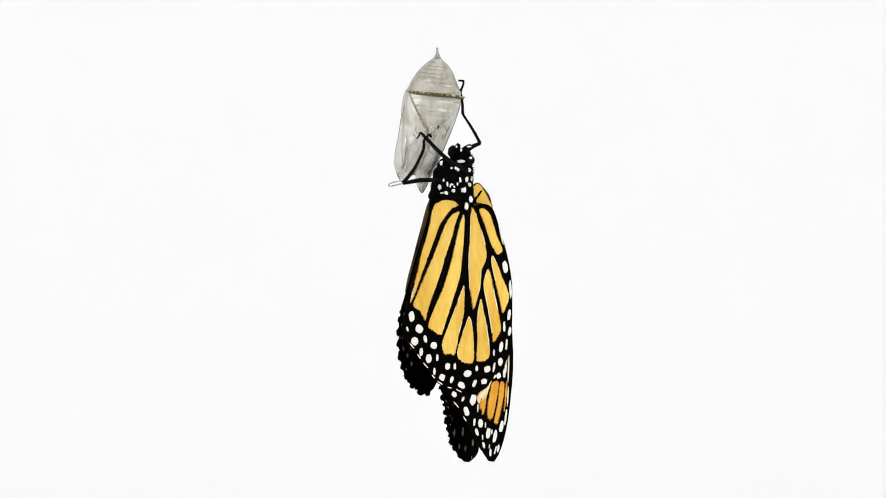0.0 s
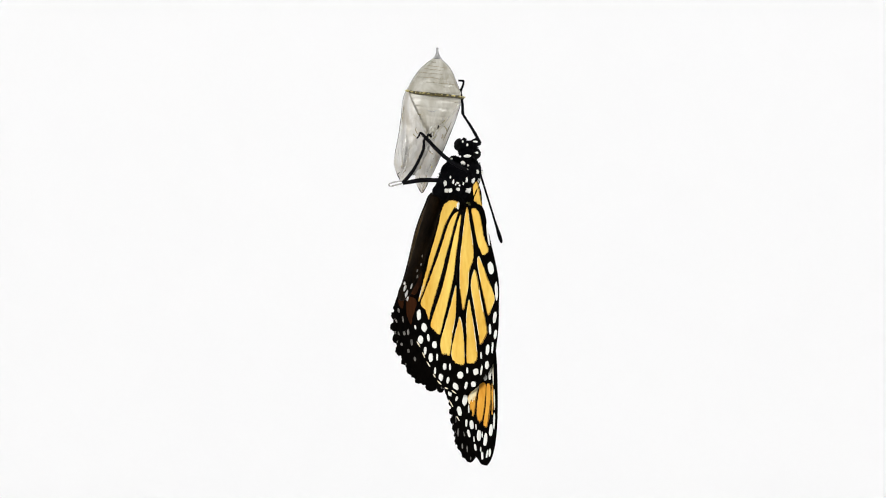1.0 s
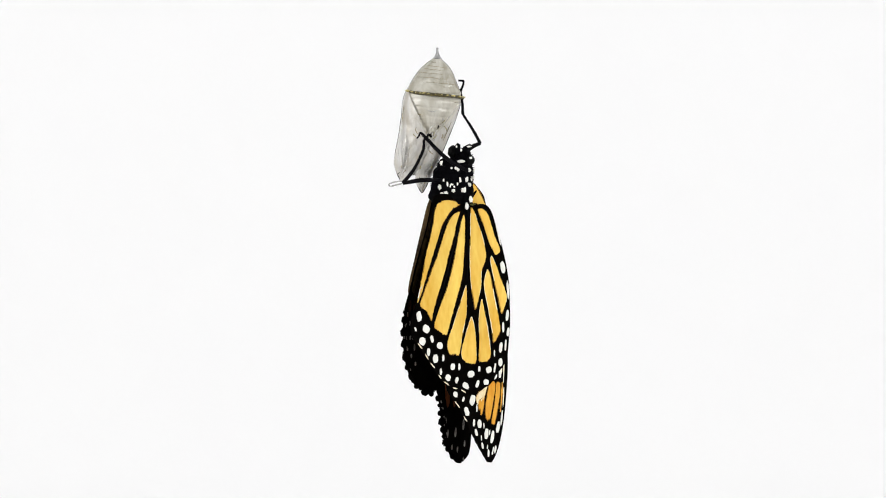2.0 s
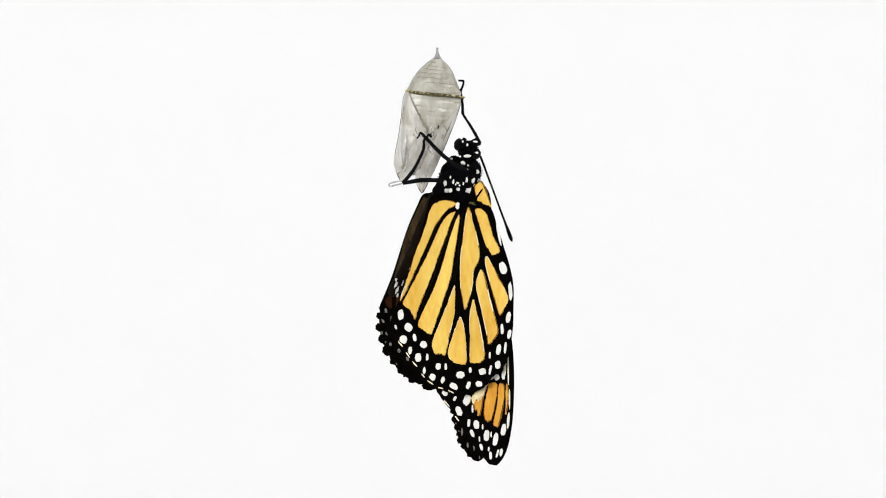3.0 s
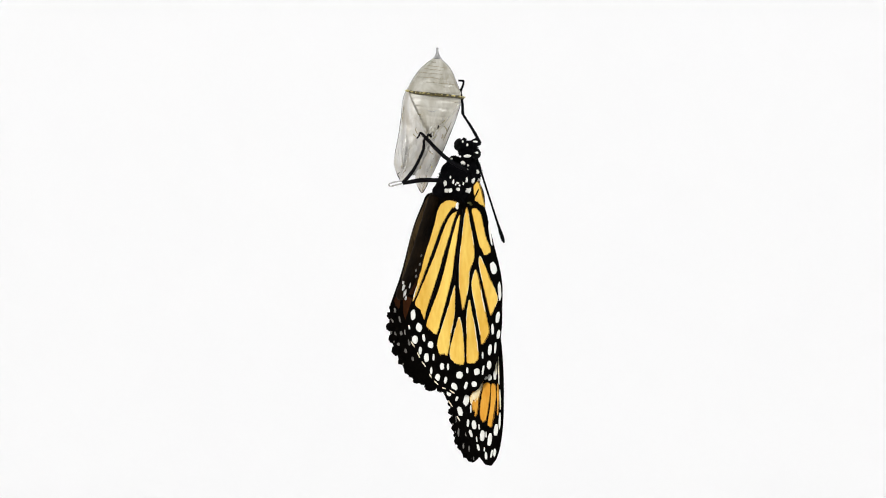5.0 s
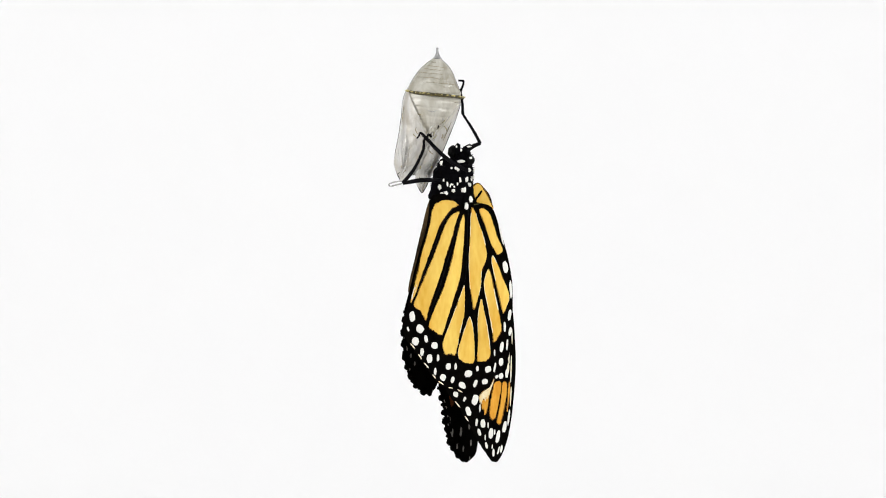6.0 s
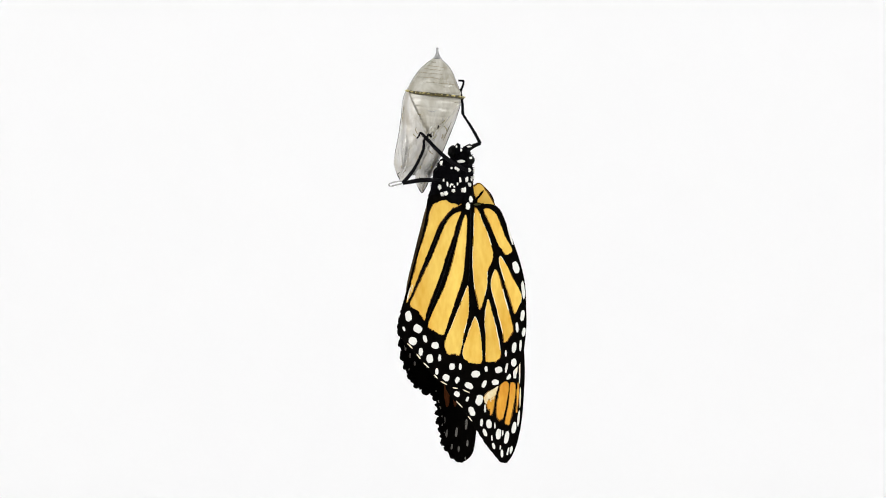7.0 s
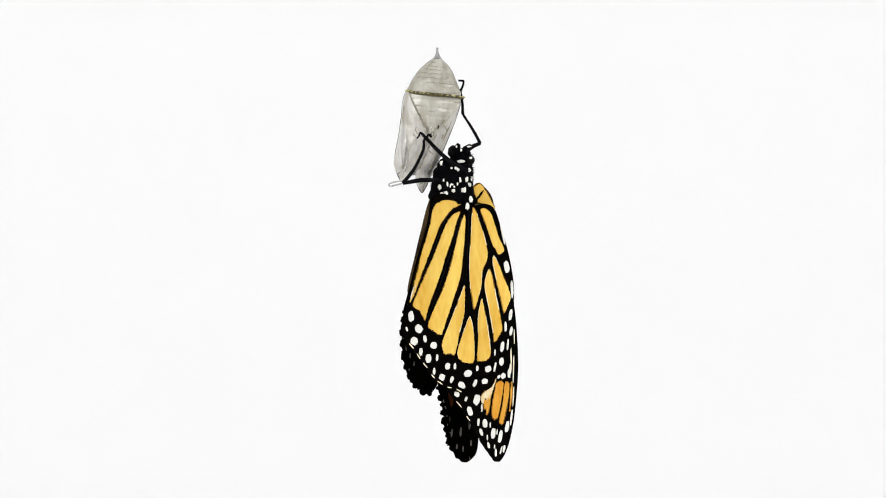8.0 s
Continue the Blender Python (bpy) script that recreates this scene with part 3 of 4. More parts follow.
# The antenna hangs from its base along its own -z, 160 units long.
bm = tube([Vector((0, 0, -k * S)) for k in (0, 40, 82, 118, 134, 142, 152, 158, 162)], [r * S for r in (2.0, 1.8, 1.7, 1.8, 2.3, 3.2, 3.5, 2.8, 1.2)])
antenna = part("antenna", bm, LEG, butterfly, "thin black antenna with a clubbed end", True)


def abdomen_mesh():
    pts, radii = [], []
    for i in range(61):
        k = i / 60
        seg = abs(math.sin(math.pi * k * 8))
        r = (13 + 2 * math.sin(math.pi * min(k * 1.2, 1)) - 1.5 * k) * (0.93 + 0.07 * seg ** 0.5)
        if k > 0.9:
            r *= math.sqrt(max(1 - ((k - 0.9) / 0.1) ** 2, 0.03))
        pts.append(Vector((-14 * k ** 4 * S, 0, -k * 206 * S)))
        radii.append(r * S)
    return tube(pts, radii, 20)


abdomen = part("abdomen", abdomen_mesh(), SKIN, butterfly, "dark banded abdomen with a pale tufted tip", True)
for i, (dx, dz, r) in enumerate([(6, -112, 2.2), (9, -128, 2.4), (3, -141, 2.2), (8, -152, 2.6)]):
    part("white_spot", blob((dx * 0.6 * S, -13 * S, dz * S), (r * 0.6 * S, 2.2 * S, r * 1.3 * S), 0.3, i, 2), SHADED_WHITE, abdomen, smooth=True)
bm = bmesh.new()
for x, z, rx, rz in ((-11, -178, 2.4, 6), (-6, -188, 2.2, 7), (-2, -196, 2, 4), (-14, -170, 2, 3), (-1, -172, 1.2, 5)):
    blob((x * S, -12 * S, z * S), (rx * S, 2.5 * S, rz * S), 0.7, x, 2, bm)
part("tuft", bm, DOWN, abdomen, "white hairs at the tip of the abdomen", True)


def leg(label, joints, radii, sag=1.2, lift=3):
    """A leg of three pieces; joints are (across, down, depth)."""
    p = [loc(*j) for j in joints]
    hip = part("leg", tube(spline([p[0], p[0].lerp(p[1], 0.5) + Vector((0, -3 * S, lift * S)), p[1]], 4, False), [radii[0] * S * (0.8 + 0.25 * math.sin(math.pi * k / 8)) for k in range(9)]), LEG, butterfly, label, True)
    names = ("tibia", "tarsus", "claw")
    for i in range(1, len(p) - 1):
        a, b = p[i], p[i + 1]
        bend = a.lerp(b, 0.5) + Vector((sag * S, 0, 0))
        part(names[min(i - 1, 2)], tube(spline([a, bend, b], 4, False), [radii[min(i, len(radii) - 1)] * S * (1 - 0.04 * k + 0.08 * (k % 2)) for k in range(9)]), LEG, hip, smooth=True)
    return hip


leg("thin black leg hooked over the front of the empty case", [(828, 304, -34), (748, 239, -46), (743, 236, -44), (738, 246, -40)], [3.4, 2.4, 1.8], lift=-8)
leg("thin black leg bent round the lower lip of the case", [(782, 320, -22), (713, 325, -34), (743, 281, -40), (750, 249, -38), (757, 239, -36), (762, 244, -34)], [3.8, 3.4, 2.8, 2.4, 2.4], 3)
leg("thin black leg reaching up behind the case", [(822, 272, -8), (850, 254, -2), (819, 202, 10), (815, 160, 24), (821, 143, 26), (811, 142, 24)], [3.6, 2.8, 2.6, 2.2])


# ---- the empty chrysalis ----
chrysalis = tagged(new("empty_chrysalis"), "empty translucent chrysalis case, pale grey, split open below a gold-dotted band", "chrysalis")
chrysalis.location = at(774, 90, 20)
CASE = at(774, 90, 0)


def sheet(rows, bulge, mid, front=True, sides=24, grooves=(), thick=1.2):
    """A thin curved skin through rows of (down, first edge, second edge). front: only the half before the middle depth, else the whole ring."""
    bm = bmesh.new()
    fine = spline([Vector(r) for r in rows], 10, False)
    loops = []
    for skin in (0, 1):
        for i, (y, a, b) in enumerate(fine):
            c, h = (a + b) / 2, max((b - a) / 2 - skin * thick, 0.2)
            n = sides + 1 if front else sides
            row = []
            for j in range(n):
                w = math.pi * (1 - j / sides) if front else 2 * math.pi * j / sides
                k = 1 + 0.018 * noise.noise((j * 0.6, y * 0.05, bulge)) + 0.012 * noise.noise((j * 0.9, y * 0.12, bulge + 5))
                for g in grooves:
                    k -= 0.010 * math.exp(-((y - g - 4 * math.cos(w) - 1.5 * noise.noise((j * 0.3, g, 0))) / 1.5) ** 2)
                row.append(bm.verts.new(at(c + h * math.cos(w) * k, y, mid - h * bulge * math.sin(w) * k + skin * 0.2) - CASE))
            loops.append(row)
    half = len(fine)
    for skin in (0, 1):
        part_rows = loops[skin * half:(skin + 1) * half]
        for r, q in zip(part_rows, part_rows[1:]):
            for j in range(len(r) - (1 if front else 0)):
                bm.faces.new((r[j], r[(j + 1) % len(r)], q[(j + 1) % len(r)], q[j]))
    return bm


DOME = [(97, 771, 777), (100, 769, 779), (105, 764, 782), (111, 756, 788), (119, 747, 795), (129, 738, 801), (141, 730, 806), (153, 723, 811), (160, 719.5, 814), (166, 717, 816.5)]
WIDTHS = [(150, 724, 810), (160, 719, 814.5), (168, 715.5, 818), (180, 712.5, 816), (200, 711, 810), (220, 708.5, 803), (240, 705.5, 795), (260, 701.5, 787), (280, 698, 778), (292, 697, 773), (305, 701, 766), (320, 708, 760), (341, 735, 750)]


def skin_depth(x, y, bulge):
    """Depth of the case's front there."""
    a, b = np.interp(y, [r[0] for r in WIDTHS], [r[1] for r in WIDTHS]), np.interp(y, [r[0] for r in WIDTHS], [r[2] for r in WIDTHS])
    return -bulge * (b - a) / 2 * math.sqrt(max(1 - ((2 * x - a - b) / (b - a)) ** 2, 0.0))


def case_patch(rows, bulge, back=0.0, cols=18, thick=1.0, wrinkle=1.0, grooves=(), ragged=0.0):
    """A piece of the thin case, from edge to edge of each row (down, first edge, second edge), on the case's rounded front."""
    bm = bmesh.new()
    fine = spline([Vector(r) for r in rows], 8, False)
    skins = []
    for skin in (0, 1):
        grid = []
        for y, a, b in fine:
            row = []
            for j in range(cols + 1):
                x = a + (b - a) * j / cols
                x += ragged * (noise.noise((y * 0.13, 3.0, a * 0.1)) if j < cols / 2 else noise.noise((y * 0.16, 8.0, b * 0.1))) * abs(2 * j / cols - 1)
                d = skin_depth(x, y, bulge) + back + skin * thick
                d += wrinkle * (2.2 * noise.noise((x * 0.06, y * 0.025, bulge * 9)) + 1.0 * noise.noise((x * 0.16, y * 0.07, bulge * 5)) + 0.5 * noise.noise((x * 0.4, y * 0.15, 2)))
                for g in grooves:
                    d += 1.2 * math.exp(-((y - g - 0.08 * (x - 768) - 1.5 * noise.noise((x * 0.06, g, 0))) / 1.6) ** 2)
                row.append(bm.verts.new(at(x, y, d) - CASE))
            grid.append(row)
        for r, q in zip(grid, grid[1:]):
            for j in range(cols):
                bm.faces.new((r[j], r[j + 1], q[j + 1], q[j]))
        skins.append(grid)
    return bm


part("upper_case", sheet(DOME, 0.8, 0, False, 48, (109, 115, 121, 127, 134, 142, 151)), DOME_FILM, chrysalis, "ribbed milky dome of the case", True)
part("abdomen_sheath", case_patch([(163, 718, 816), (180, 721, 815), (195, 727, 809), (210, 734, 799), (225, 742, 785), (236, 749, 774), (246, 756, 767)], 0.78, 2.5, 26, wrinkle=0.7, grooves=(178, 192, 207, 221)), LINING, chrysalis, "pale ribbed sheath tapering to a point", True)
part("back_case", sheet([(164, 717.5, 816), (180, 713.5, 815), (200, 712, 809), (220, 709.5, 801), (240, 707, 793), (260, 703, 785), (280, 703, 776), (296, 710, 768), (310, 722, 761)], -0.75, 4, True, 24), MILK, chrysalis, "", True)
part("wing_case", case_patch([(162, 718, 723), (180, 712.5, 729), (200, 711, 738), (220, 708.5, 746), (240, 705.5, 752), (255, 702.5, 752), (270, 699.5, 748), (288, 697, 739), (303, 700, 729), (320, 708, 716)], 0.82, wrinkle=0.6), SHELL, chrysalis, "milky wing case hanging open", True)
part("wing_case", case_patch([(176, 812, 818), (195, 802, 812), (215, 789, 805), (235, 775, 797), (250, 766, 791), (265, 759, 785), (280, 752, 778), (300, 742, 770), (315, 735, 762), (328, 738, 756), (341, 745, 749)], 0.7, 3), SHELL, chrysalis, "milky wing case hanging open", True)
part("cremaster", tube([at(774, y) - CASE for y in (84, 88, 92, 96, 100, 104)], [r * S for r in (2.2, 1.8, 2.2, 3.6, 5.5, 8)], 12), STALK, chrysalis, "short grey stalk at the top of the case", True)
part("torn_flap", tube(spline([at(*p, -6) - CASE for p in [(712, 321), (700, 322), (690, 325), (688, 328), (692, 330), (702, 327), (712, 325)]], 4, False), [1.3 * S] * 25, 6), CLEAR, chrysalis, "clear curled flap at the lower lip", True)


def band_point(k, out):
    """A point on the front of the case along the gold band, k from 0 to 1."""
    w = math.pi * (1 - k)
    return at(770 + (49 + out) * math.cos(w), 159.5 + 14 * k + 2.0 * math.sin(math.pi * k), -(41 + out) * math.sin(w)) - CASE


part("dark_band", tube([band_point(0.04 + 0.95 * i / 40, 1) for i in range(41)], [(2.0 + 1.1 * math.sin(math.pi * (i + 3) / 46)) * S for i in range(41)], 6), DARKBAND, chrysalis, "dark line round the case", True)
rnd = random.Random(5)
for i in range(17):
    k = 0.05 + 0.93 * (i + rnd.uniform(-0.35, 0.35)) / 16.5
    part("gold_dot", blob(band_point(min(max(k, 0.08), 0.95), 2.6) + Vector((0, 0, 0.9 * S)), (rnd.uniform(1.8, 4.4) * S, 1.4 * S, rnd.uniform(1.1, 1.8) * S), 0.5, i, 2), GOLD, chrysalis, smooth=True)
# Highlights on the band, painted as white blobs.
for k in (0.70, 0.745, 0.78):
    part("white_glint", blob(band_point(k, 1.6), (1.3 * S, 1.2 * S, 2.4 * S), 0.3, k * 9, 2), GLINT, chrysalis, smooth=True)
for i, (x0, y0, x1, y1) in enumerate([(815, 182, 768, 244), (748, 232, 758, 246), (760, 250, 735, 312), (764, 172, 766, 205)]):
    a, b = at(x0, y0, -36 if i < 2 else -26) - CASE, at(x1, y1, -16 if i < 2 else -22) - CASE
    part("seam_or_outline", tube(spline([a, a.lerp(b, 0.5) + Vector((0, -6 * S, 0)), b], 5, False), [0.8 * S] * 11, 6), MILK, chrysalis, smooth=True)


def ridge(name, pts, r, mat, label=""):
    """A thin raised line along points (across, down, depth) of the case: a fold, an edge or a painted glint."""
    line = spline([at(*p) - CASE for p in pts], 6, False)
    part(name, tube(line, [r * S * (0.35 + 0.65 * math.sin(math.pi * (i + 1) / (len(line) + 1))) for i in range(len(line))], 6), mat, chrysalis, label, True)


for y, a, b in [(111, 757, 786), (118, 750, 795), (124, 744, 798), (131, 738, 803), (139, 732, 806), (147, 727, 809), (179, 728, 817)]:
    h, c = (b - a) / 2 + 0.6, (a + b) / 2
    rng = (rnd.uniform(0.0, 0.3), rnd.uniform(0.0, 0.3))
    pts = []
    for i in range(9):
        w = math.pi * (0.92 - rng[0] - (0.84 - rng[0] - rng[1]) * i / 8)
        pts.append((c + h * math.cos(w), y + 3.5 * math.cos(w) + 1.2 * noise.noise((i * 0.7, y, 0)), -h * (0.85 if y < 160 else 0.72) * math.sin(w) + 0.5))
    ridge("segment_line", pts, 0.42, TAN)
# Creases of the film; the GLINT ones are highlights put in as bright ridges.
for pts, r, mat in [
        ([(712, 215, -20), (707, 250, -26), (704, 285, -22)], 0.9, MILK), ([(718, 240, -30), (712, 270, -34), (712, 300, -24)], 1.6, MILK), ([(724, 196, -24), (736, 226, -28), (742, 250, -26)], 1.0, GLINT),
        ([(785, 213, -14), (775, 226, -18), (766, 240, -18)], 1.5, GLINT), ([(790, 220, -12), (778, 234, -16), (770, 246, -16)], 0.9, TAN), ([(772, 270, -14), (762, 290, -17), (752, 312, -14)], 1.4, GLINT),
        ([(747, 262, -26), (738, 285, -28), (728, 306, -22)], 1.3, TAN), ([(738, 318, -12), (744, 328, -12), (748, 338, -10)], 1.2, GLINT), ([(756, 308, -14), (752, 322, -13), (747, 339, -10)], 1.2, TAN),
        ([(735, 200, -34), (741, 203, -35), (746, 204, -36)], 1.0, TAN), ([(757, 196, -38), (766, 198, -38), (774, 196, -37)], 1.1, GLINT), ([(745, 216, -30), (752, 228, -28), (757, 240, -22)], 1.2, GLINT),
        ([(716, 182, -14), (713, 200, -18), (711, 225, -20)], 0.9, TAN), ([(806, 196, -8), (796, 222, -14), (784, 250, -16)], 0.9, TAN), ([(720, 292, -30), (712, 306, -24), (709, 316, -14)], 1.6, GLINT)]:
    ridge("fold", pts, r * 0.9, mat)
# Whiter pieces of milky film that paint the bright highlights on the cases.
for rows, bulge, back in (([(228, 709, 714), (246, 706, 720), (266, 703, 727), (286, 702, 724), (300, 704, 719), (312, 708, 712)], 0.82, -0.3), ([(270, 766, 770), (284, 757, 768), (298, 751, 762), (310, 748, 752)], 0.7, 2.7),
                          ([(220, 743, 745), (234, 748, 755), (246, 756, 758)], 0.8, -0.6), ([(252, 712, 715), (266, 709, 718), (282, 708, 716), (292, 709, 712)], 0.82, -1.2),
                          ([(256, 732, 735), (268, 727, 736), (280, 722, 732), (290, 720, 724)], 0.82, -0.6)):
    part("milky_highlight", case_patch(rows, bulge, back, 12, 0.5, ragged=5.0), MILK, chrysalis, "", True)
# Dark outline tubes: edge shade put into colour, plus the left margin's brown ridge.
for side in (1, 2):
    ridge("seam_or_outline", [(r[side] + (0.3 if side == 1 else -0.3), r[0], 2) for r in WIDTHS[1:10 if side == 1 else 11]], 1.5 if side == 1 else 1.2, SHADE_LINE)
    ridge("seam_or_outline", [(r[side] + (0.3 if side == 1 else -0.3), r[0], 2) for r in DOME[1:]], 1.1, SHADE_LINE)
ridge("seam_or_outline", [(700, 297, -2), (703, 308, -6), (708, 319, -8)], 1.0, SHADE_LINE)
ridge("seam_or_outline", [(735, 316, -8), (739, 329, -8), (746, 341, -8), (751, 336, -8), (756, 327, -8), (761, 314, -8)], 1.0, SHADE_LINE)
for x, y, d in [(728, 279, -30), (764, 296, -16), (776, 232, -17), (770, 220, -26)]:
    part("gold_dot", blob(at(x, y, d) - CASE, (1.6 * S, 1.0 * S, 2.0 * S), 0.3, x, 1), GOLD, chrysalis, smooth=True)

# Small crinkles of the dry film.
rnd = random.Random(12)
for i in range(26):
    y = rnd.uniform(222, 312)
    a, b = np.interp(y, [r[0] for r in WIDTHS], [r[1] for r in WIDTHS]) + 7, np.interp(y, [r[0] for r in WIDTHS], [r[2] for r in WIDTHS]) - 5
    x, n, lean = rnd.uniform(a, b), rnd.uniform(2.5, 6), rnd.uniform(-1.0, 1.0)
    ridge("fold", [(x - lean * k + rnd.uniform(-1.2, 1.2), y + k, skin_depth(x, y, 0.78) - 1.0) for k in (-n, 0, n)], rnd.uniform(0.6, 1.3), (MILK, LINING, MILK, CREASE, TAN)[i % 5])
for i in range(16):
    k = rnd.uniform(0, 1)
    x, y = (743 + 14 * k, 208 + 30 * k) if i % 3 == 0 else (789 - 22 * k, 212 + 28 * k)
    x, y, lean = x + rnd.uniform(-3, 3), y + rnd.uniform(-2, 5), (0.5 if i % 3 == 0 else -0.8) + rnd.uniform(-0.5, 0.5)
    ridge("fold", [(x + lean * n, y + n + rnd.uniform(-1, 1), skin_depth(x, y, 0.8) - 0.6) for n in (-3.5, 0, 3.5)], rnd.uniform(0.6, 1.2), (MILK, CREASE, MILK, LINING)[i % 4])
# Sharp little painted glints, dark shade flecks and creases where the sheath's point meets the wing cases, and along
# the lower lips.
for i in range(34):
    k = rnd.uniform(0, 1)
    x, y = ((786 - 22 * k, 212 + 30 * k), (760 + 8 * k, 236 + 14 * k), (739 + 12 * k, 312 + 20 * k), (708 + 12 * k, 308 - 40 * k))[i % 4]
    x, y, lean, n = x + rnd.uniform(-3, 3), y + rnd.uniform(-3, 3), rnd.uniform(-1.2, 0.4), rnd.uniform(1.5, 3.5)
    ridge("fold", [(x + lean * q, y + q, skin_depth(x, y, 0.82) - 1.6) for q in (-n, 0, n)], rnd.uniform(0.5, 1.1), (GLINT, GLINT, SHADE_LINE, GLINT, CREASE)[i % 5])

# The silk thread by which the case hangs.
thread = tagged(new("silk_thread", mesh_of("silk_thread", tube([at(774, y, 20) for y in (86, 60, 20, -30, -200, -600)], [0.08 * S] * 6, 6), WHITE, True)), "fine white silk thread above the chrysalis", "thread")


# ---- movement ----
# seconds; root across, yaw in degrees and lean of the near hindwing; the same of the near forewing.
# The wings face one way while the butterfly hangs at rest and the other way while it turns to the side.
NEAR = [(0.0, 821.0, 35.7, -0.042, 814.0, 31.9, -0.025), (0.3, 821.0, 36.3, -0.042, 813.9, 32.5, -0.025), (0.37, 817.0, -3.2, -0.049, 817.8, -11.1, -0.022),
        (0.4, 813.0, -42.7, -0.055, 821.8, -54.7, -0.020), (0.5, 814.0, -67.2, -0.054, 826.0, -73.5, -0.039), (0.6, 812.4, -44.2, -0.057, 820.3, -45.4, -0.023),
        (0.7, 810.7, -66.7, -0.028, 823.2, -70.9, -0.018), (0.8, 810.1, -70.3, -0.023, 823.1, -75.1, -0.014), (0.9, 811.7, -60.0, -0.031, 823.3, -65.8, -0.013),
        (1.0, 813.9, -62.0, -0.037, 824.5, -67.9, -0.019), (1.07, 820.5, -15.2, -0.013, 819.8, -16.8, -0.009), (1.1, 827.2, 31.6, 0.011, 815.1, 34.2, 0.002),
        (1.2, 827.9, 30.0, -0.005, 815.8, 32.9, -0.014), (1.4, 825.4, 33.5, -0.013, 814.6, 30.7, -0.003), (1.5, 823.7, 37.4, -0.014, 814.9, 33.7, -0.010),
        (1.7, 822.0, 39.3, -0.016, 810.8, 36.1, -0.008), (2.4, 818.7, 43.9, -0.019, 807.2, 40.0, -0.006), (2.5, 815.5, -7.4, -0.027, 815.5, -12.9, -0.014),
        (2.6, 812.4, -58.6, -0.036, 823.8, -65.7, -0.021), (2.8, 809.7, -56.7, -0.026, 820.4, -58.0, -0.013), (2.9, 813.3, -20.3, -0.095, 816.7, -35.4, -0.040),
        (3.0, 811.3, -42.7, -0.049, 819.5, -46.4, -0.029), (3.07, 818.7, 3.9, -0.000, 816.4, 4.4, -0.010), (3.1, 826.1, 50.6, 0.048, 813.3, 55.2, 0.009),
        (3.2, 827.1, 38.5, 0.004, 815.8, 36.0, 0.012), (3.5, 825.3, 41.7, -0.010, 816.0, 38.4, -0.010), (4.0, 820.0, 45.1, -0.008, 804.1, 41.7, 0.016),
        (4.3, 818.5, 45.3, -0.018, 807.1, 40.8, -0.006), (4.4, 820.4, 47.1, -0.049, 802.7, 44.0, -0.021), (4.47, 815.1, -4.4, -0.048, 812.7, -7.6, -0.023),
        (4.5, 809.2, -56.4, -0.046, 822.2, -61.2, -0.025), (4.6, 809.7, -75.5, -0.023, 823.2, -78.7, -0.018), (4.7, 811.0, -63.4, -0.029, 823.1, -69.5, -0.011),
        (5.0, 812.0, -57.2, -0.041, 823.0, -61.6, -0.018), (5.1, 819.2, -14.2, -0.023, 818.8, -15.5, -0.011), (5.2, 826.5, 28.8, -0.004, 814.7, 30.7, -0.004),
        (5.8, 821.8, 34.2, -0.038, 815.1, 29.1, -0.016), (6.0, 821.0, 35.8, -0.037, 814.2, 30.4, -0.016), (6.1, 819.4, 39.2, -0.047, 812.0, 35.8, -0.028),
        (6.2, 817.8, 45.5, -0.084, 809.7, 34.1, -0.057), (6.27, 814.8, 2.9, -0.074, 814.1, -3.4, -0.044), (6.3, 811.8, -39.7, -0.065, 818.5, -40.9, -0.030),
        (6.4, 810.1, -75.9, -0.017, 823.7, -79.3, -0.014), (6.5, 811.0, -45.2, -0.057, 818.1, -47.0, -0.024), (6.6, 810.6, -68.6, -0.023, 823.3, -73.2, -0.013),
        (6.7, 811.6, -46.2, -0.056, 819.9, -46.4, -0.024), (6.8, 820.8, 13.0, -0.008, 810.6, 13.8, 0.020), (7.0, 824.2, 23.6, -0.013, 813.6, 20.9, 0.004),
        (7.2, 821.6, 26.8, -0.015, 810.9, 23.6, 0.021), (7.5, 824.1, 32.2, -0.045, 817.4, 28.1, -0.010), (8.0, 822.6, 34.4, -0.046, 816.0, 28.9, -0.013)]
# seconds, root across, breadth and lean of the other hindwing, breadth and lean of the other forewing
FAR_A = [(0.0, 774, 0.48, -0.042, 0.74, 0.047), (0.3, 774, 0.48, -0.042, 0.74, 0.047), (0.4, 770, 0.827, 0.06, 0.72, 0.065), (0.5, 777, 0.71, 0.03, 0.65, 0.052), (0.6, 770, 0.94, 0.06, 0.75, 0.065),
         (0.7, 775, 0.583, 0.03, 0.52, 0.025), (0.8, 775, 0.602, 0.03, 0.5, 0.02), (0.9, 774, 0.74, 0.03, 0.56, 0.055), (1.0, 775, 0.72, 0.03, 0.55, 0.07), (1.1, 774, 0.52, -0.012, 0.7, 0.0),
         (1.2, 774, 0.5, -0.012, 0.62, -0.01), (1.5, 774, 0.415, -0.012, 0.65, 0.012), (1.7, 774, 0.44, -0.022, 0.68, 0.016), (2.4, 774, 0.48, -0.022, 0.68, 0.025), (2.6, 773, 0.62, 0.02, 0.66, 0.06),
         (2.8, 771, 0.78, 0.05, 0.64, 0.06)]
